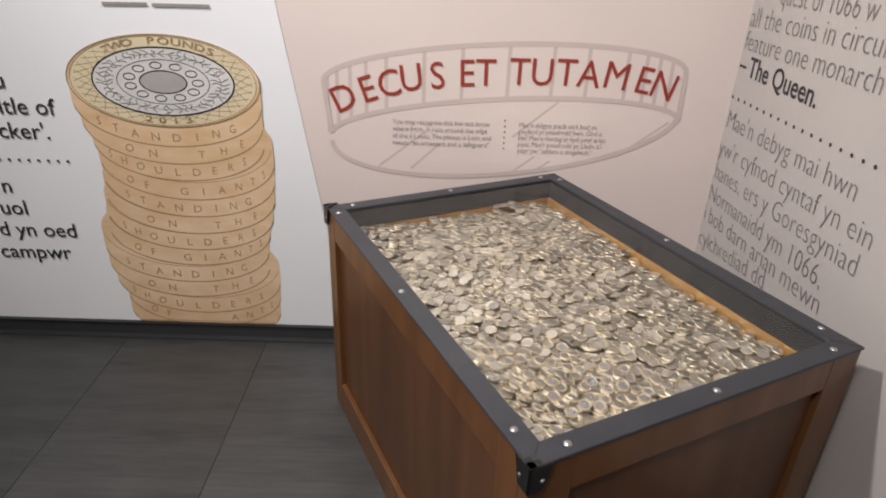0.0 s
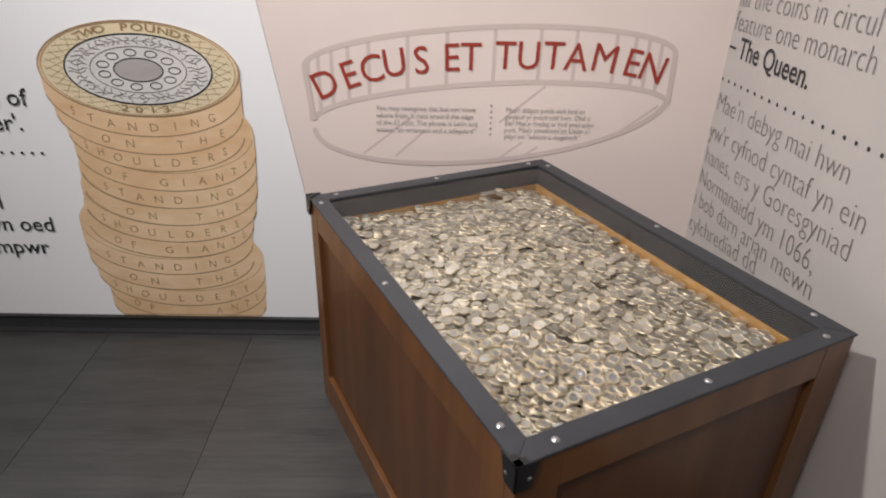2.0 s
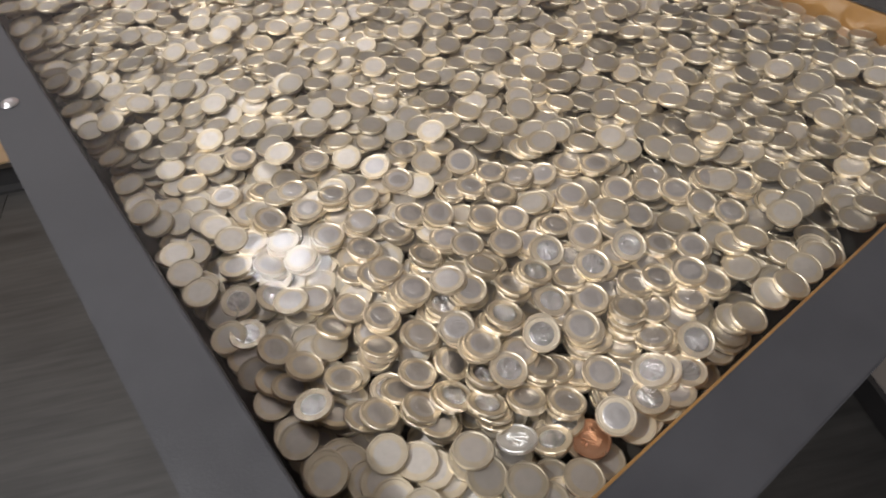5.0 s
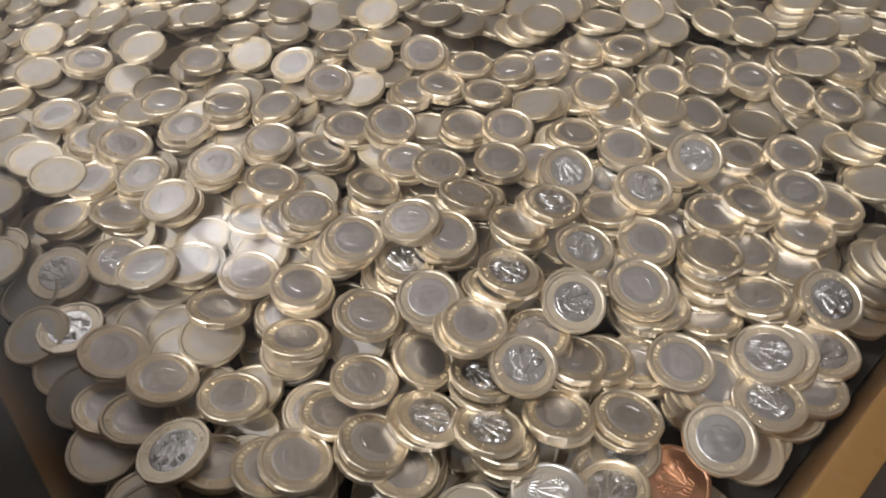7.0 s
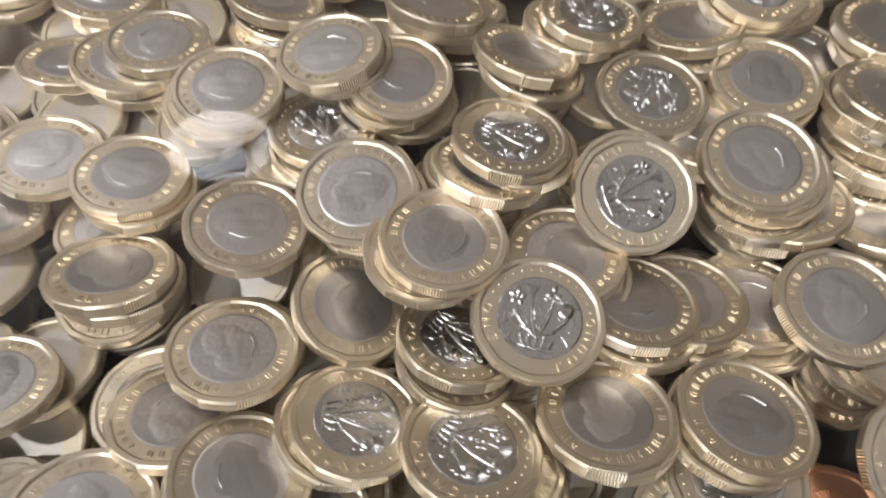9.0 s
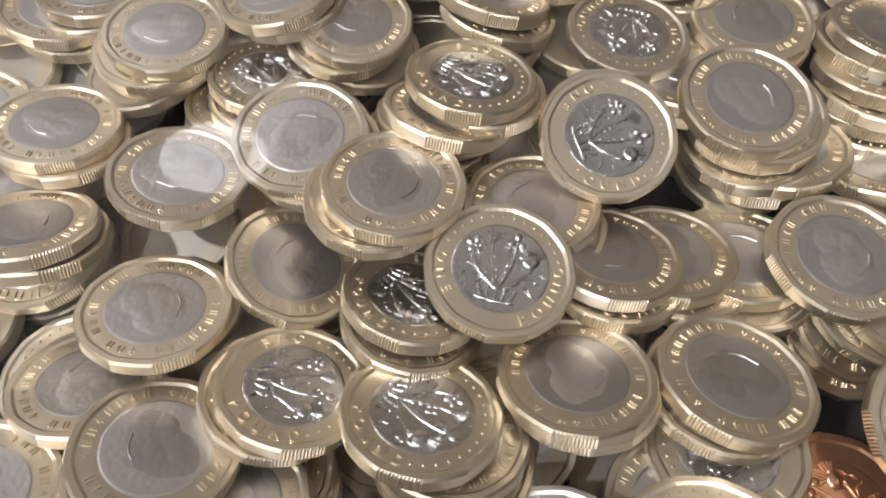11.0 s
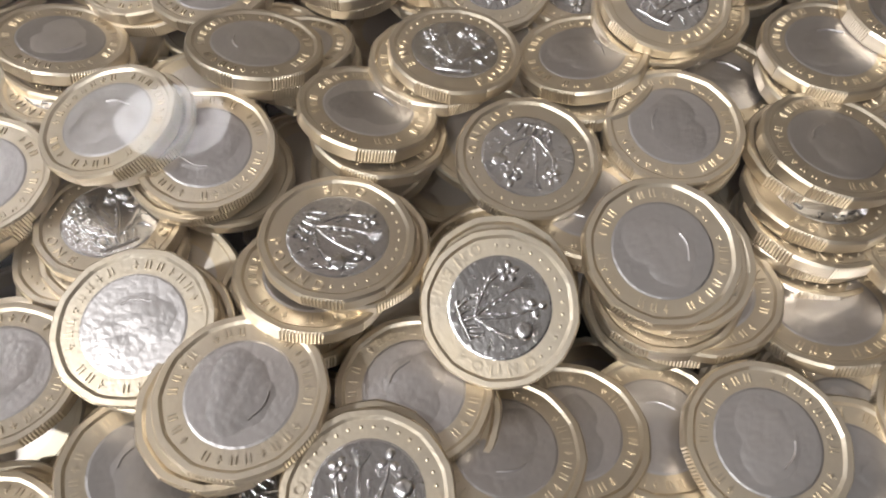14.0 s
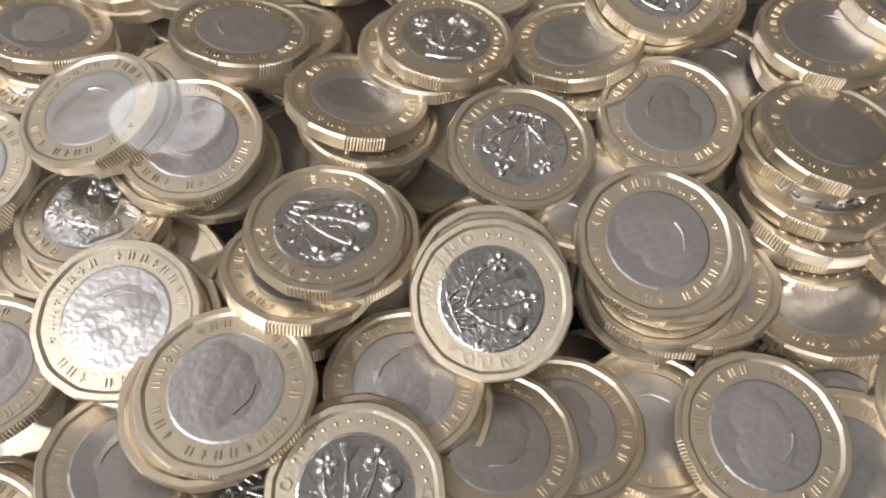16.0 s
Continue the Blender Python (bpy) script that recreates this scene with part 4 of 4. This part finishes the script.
lay("plain", 0.2885, 0.1466, 0.4986, 11, -77, 218)
lay("plain", 0.2673, 0.1739, 0.4965, 3, -6, 212)
lay("plant", 0.2632, 0.1322, 0.5011, 20, -118, 60)
lay("plain", 0.2828, 0.1238, 0.4954, 7, 32, 22)
lay("plain", 0.2945, 0.1092, 0.4971, 6, -80, 309)
lay("plain", 0.1847, 0.2119, 0.4984, 4, -5, 314)
lay("plain", 0.1910, 0.1974, 0.5004, 9, -18, 23)
lay("plain", 0.2099, 0.1835, 0.5003, 5, -24, 193)
lay("plain", 0.2233, 0.1755, 0.4962, 1, 49, 300)
lay("plant", 0.2247, 0.1621, 0.4991, 19, -106, 169)
lay("plant", 0.2360, 0.1361, 0.5016, 10, -94, 282)
lay("plant", 0.2368, 0.1524, 0.4934, 3, -49, 142)
lay("plain", 0.2560, 0.1358, 0.4962, 6, -6, 258)
lay("plain", 0.1643, 0.2371, 0.4997, 14, -4, 120)
lay("plain", 0.1290, 0.2602, 0.5009, 6, -48, 18)
lay("plain", 0.1403, 0.2369, 0.5007, 17, -8, 158)
lay("plain", 0.0896, 0.2905, 0.4984, 2, 105, 3)
lay("plain", 0.1052, 0.2770, 0.4994, 2, 34, 39)
lay("plain", 0.1059, 0.2561, 0.5005, 3, -141, 55)
lay("plain", 0.0902, 0.2663, 0.4977, 23, -4, 307)
lay("plain", 0.0732, 0.2812, 0.4964, 7, 50, 274)
lay("plain", 0.1413, 0.2140, 0.5014, 11, -6, 16)
lay("plain", 0.1423, 0.2051, 0.4956, 4, 5, 101)
lay("plant", 0.1624, 0.2021, 0.4972, 14, 5, 208)
lay("plain", 0.1924, 0.1782, 0.4977, 19, 36, 149)
lay("plain", 0.2765, 0.0977, 0.4988, 3, -120, 312)
lay("plain", 0.2605, 0.1066, 0.4978, 10, -5, 134)
lay("plain", 0.2649, 0.0870, 0.4946, 7, 42, 79)
lay("plain", 0.2833, 0.0857, 0.4951, 7, -21, 353)
lay("plain", 0.2669, 0.1189, 0.4928, 7, -1, 21)
lay("plain", 0.2428, 0.0962, 0.4946, 6, 15, 173)
lay("plain", 0.2278, 0.0836, 0.4955, 18, 70, 160)
lay("plain", 0.2499, 0.0830, 0.4923, 7, 27, 184)
lay("plain", 0.2388, 0.0798, 0.4911, 7, 60, 70)
lay("plant", 0.2425, 0.0665, 0.4964, 17, -118, 193)
lay("plant", 0.2116, 0.0704, 0.4947, 15, 133, 192)
lay("plain", 0.2159, 0.0677, 0.4937, 13, 129, 235)
lay("plant", 0.2271, 0.0591, 0.4915, 7, 74, 266)
lay("plain", 0.1916, 0.0868, 0.4922, 3, -56, 197)
lay("plain", 0.2129, 0.0907, 0.4911, 22, 65, 329)
lay("plain", 0.1778, 0.0649, 0.4940, 13, -141, 304)
lay("plant", 0.1997, 0.0615, 0.4917, 8, 59, 348)
lay("plain", 0.2141, 0.0555, 0.4900, 7, 59, 286)
lay("plain", 0.0861, 0.1411, 0.4983, 24, 0, 52)
lay("plain", 0.0793, 0.1453, 0.4971, 26, 6, 317)
lay("plain", 0.1074, 0.1208, 0.4916, 21, 20, 259)
lay("plant", 0.0618, 0.1667, 0.4996, 11, 74, 138)
lay("plain", 0.0632, 0.2089, 0.4992, 26, -27, 220)
lay("plain", 0.0704, 0.1902, 0.4986, 26, -1, 324)
lay("plain", 0.0536, 0.1947, 0.4955, 26, -3, 121)
lay("plain", 0.0584, 0.1856, 0.4956, 26, 3, 154)
lay("plant", 0.0800, 0.2426, 0.4986, 24, -45, 223)
lay("plain", 0.0854, 0.2315, 0.5011, 6, 64, 132)
lay("plain", 0.0976, 0.2263, 0.4976, 9, 6, 266)
lay("plain", 0.1107, 0.2062, 0.4984, 15, -20, 155)
lay("plain", 0.0962, 0.2020, 0.4976, 26, 18, 280)
lay("plain", 0.0829, 0.1718, 0.4958, 24, 16, 173)
lay("plain", 0.1026, 0.1477, 0.4931, 26, 25, 5)
lay("silver", 0.1317, 0.0886, 0.4937, 26, 56, 212)
lay("plant", 0.1450, 0.0774, 0.4931, 26, 67, 296)
lay("plain", 0.1257, 0.2250, 0.4994, 19, 13, 161)
lay("plant", 0.0618, 0.2543, 0.4971, 12, -96, 10)
lay("plant", 0.0556, 0.2315, 0.4951, 7, -9, 192)
lay("plain", 0.0695, 0.1578, 0.4945, 26, 15, 315)

# each has another lying under it, slipped a little to one side
slip = random.Random(21)
for x, y, z, tilt, lean in list(PLACED)[:300 - len(PLACED)]:
    m = coin_pose(x, y, z, tilt, lean, 0)
    q = m @ Vector((slip.uniform(-0.0026, 0.0026), slip.uniform(-0.0026, 0.0026), -0.00006))
    lay("plant" if slip.random() < 0.35 else "plain", q.x, q.y, q.z, tilt * slip.uniform(0.75, 1.0), lean + slip.uniform(-12, 12), slip.uniform(0, 360))

# ---- the heap under and round them ----
rng = np.random.default_rng(7)
CELL = 0.002
X0, X1, Y0, Y1 = RIM + 0.001, BW - RIM - 0.001, RIM + 0.010, BL - RIM - 0.001
NX, NY = int((X1 - X0) / CELL), int((Y1 - Y0) / CELL)
gx, gy = np.meshgrid(X0 + (np.arange(NX) + 0.5) * CELL, Y0 + (np.arange(NY) + 0.5) * CELL, indexing="ij")
swell = 0.0022 * np.sin(gx * 13 + 1) * np.cos(gy * 9) + 0.0013 * np.sin(gx * 31 + gy * 23)
target = 0.4955 + swell - 0.010 * np.exp(-((gx - X0) ** 2 + (gy - Y0) ** 2) / 0.004) - 0.008 * np.exp(-((gx - X1) / 0.05) ** 2) - 0.006 * np.exp(-((gy - Y0) / 0.025) ** 2)
for x, y, z, tilt, lean in PLACED:
    near = (gx - x) ** 2 + (gy - y) ** 2 < 0.0110 ** 2
    target[near] = np.minimum(target[near], z - 0.0085 - R * math.sin(radians(tilt)) * 0.6)
height = np.full((NX, NY), 0.4710) + swell
drops = []
for k in range(22000):
    x, y = rng.uniform(X0 + R, X1 - R), rng.uniform(Y0 + R, Y1 - R)
    i0, i1 = max(0, int((x - R - X0) / CELL)), min(NX, int((x + R - X0) / CELL) + 1)
    j0, j1 = max(0, int((y - R - Y0) / CELL)), min(NY, int((y + R - Y0) / CELL) + 1)
    sx, sy, h = gx[i0:i1, j0:j1] - x, gy[i0:i1, j0:j1] - y, height[i0:i1, j0:j1]
    inside = sx ** 2 + sy ** 2 < (R * 0.97) ** 2
    hx, hy, hz = sx[inside], sy[inside], h[inside]
    room = target[i0:i1, j0:j1][inside]
    if hz.mean() > room.min() or len(hz) < 40:
        continue
    w = np.exp((hz - hz.max()) / 0.0012)
    A = np.stack([hx, hy, np.ones_like(hx)], 1)
    sol = np.linalg.solve(A.T @ (A * w[:, None]) + np.diag([3e-6, 3e-6, 1e-9]), A.T @ (w * hz))
    a, b = np.clip(sol[0], -0.15, 0.15), np.clip(sol[1], -0.15, 0.15)
    c = np.quantile(hz - a * hx - b * hy, 0.93)
    nrm = Vector((-a, -b, 1)).normalized()
    thick = TH / nrm.z
    patch = height[i0:i1, j0:j1]
    patch[inside] = np.maximum(patch[inside], a * hx + b * hy + c + thick)
    drops.append((x, y, c + thick, math.degrees(math.acos(nrm.z)), math.degrees(math.atan2(nrm.y, nrm.x)), rng.uniform(0, 360)))

top = [d for d in drops if d[2] > 0.473]
near = sorted(top, key=lambda d: (d[0] - 0.18) ** 2 + (d[1] - 0.15) ** 2)[:max(0, 300 - len(PLACED))]
chosen = set(near)
for d in near:
    coin = copy_thing(FIRST["plant" if d[5] < 120 else "plain"], coin_pose(*d))
    for ob in coin.children:
        if ob.data == RING:
            ob.data = RING_FAR

def outline(n):
    """A coin's points, faces and material slots, with n sides."""
    simple = ring_mesh(n, False, "coin", [PILE_BRASS, PILE_NICKEL], core=True)
    return np.array([v.co for v in simple.vertices]), [list(p.vertices) for p in simple.polygons], [p.material_index for p in simple.polygons]


FINE, COARSE = outline(36), outline(16)
verts, faces, mi = [], [], []
for d in drops:
    if d in chosen:
        continue
    points, polygons, slots = FINE if math.hypot(d[0] - 0.15, d[1] - 0.15) < 0.20 and d[2] > 0.480 else COARSE
    m = np.array(coin_pose(*d))
    base = len(verts)
    verts.extend(map(tuple, points @ m[:3, :3].T + m[:3, 3]))
    faces.extend([[base + i for i in fc] for fc in polygons])
    mi.extend(slots)
me = bpy.data.meshes.new("coin_heap")
me.from_pydata(verts, [], faces)
me.materials.append(PILE_BRASS)
me.materials.append(PILE_NICKEL)
me.polygons.foreach_set("material_index", mi)
heap = tagged(new("coin_heap", me), "heap of thousands of two-tone metal coins filling the case", "coins", kind="stuff")
# a solid block, no coins: its dark colour stands in for shade in the gaps
tagged(new("heap_bed", mesh_of("heap_bed", box((RIM, RIM + 0.010, 0.30), (BW - RIM, BL - RIM, 0.467)), DARK_BED)), "plain dark filler block under the coin heap", "coins", kind="stuff")

# ---- floor tiles, last ----
m0 = Matrix(((U.x, V.x, 0, CORNER.x), (U.y, V.y, 0, CORNER.y), (0, 0, 1, 0), (0, 0, 0, 1)))
TW, TL, U0 = 0.42, 0.914, 1.245
bm = box((0.0006, 0.0006, -0.0035), (TW - 0.0006, TL - 0.0006, 0.0), 0.0006)
TILE = mesh_of("floor_tile", bm, FLOOR_VINYL)
for i in range(-3, 8):
    for j in range(0, 5):
        u, v = U0 + TW * i, 0.012 + TL * j
        if -0.1 < u < FAR_U - TW:
            ob = new("floor_tile", TILE)
            ob.parent = floor
            ob.matrix_basis = m0 @ Matrix.Translation((u, v, 0))
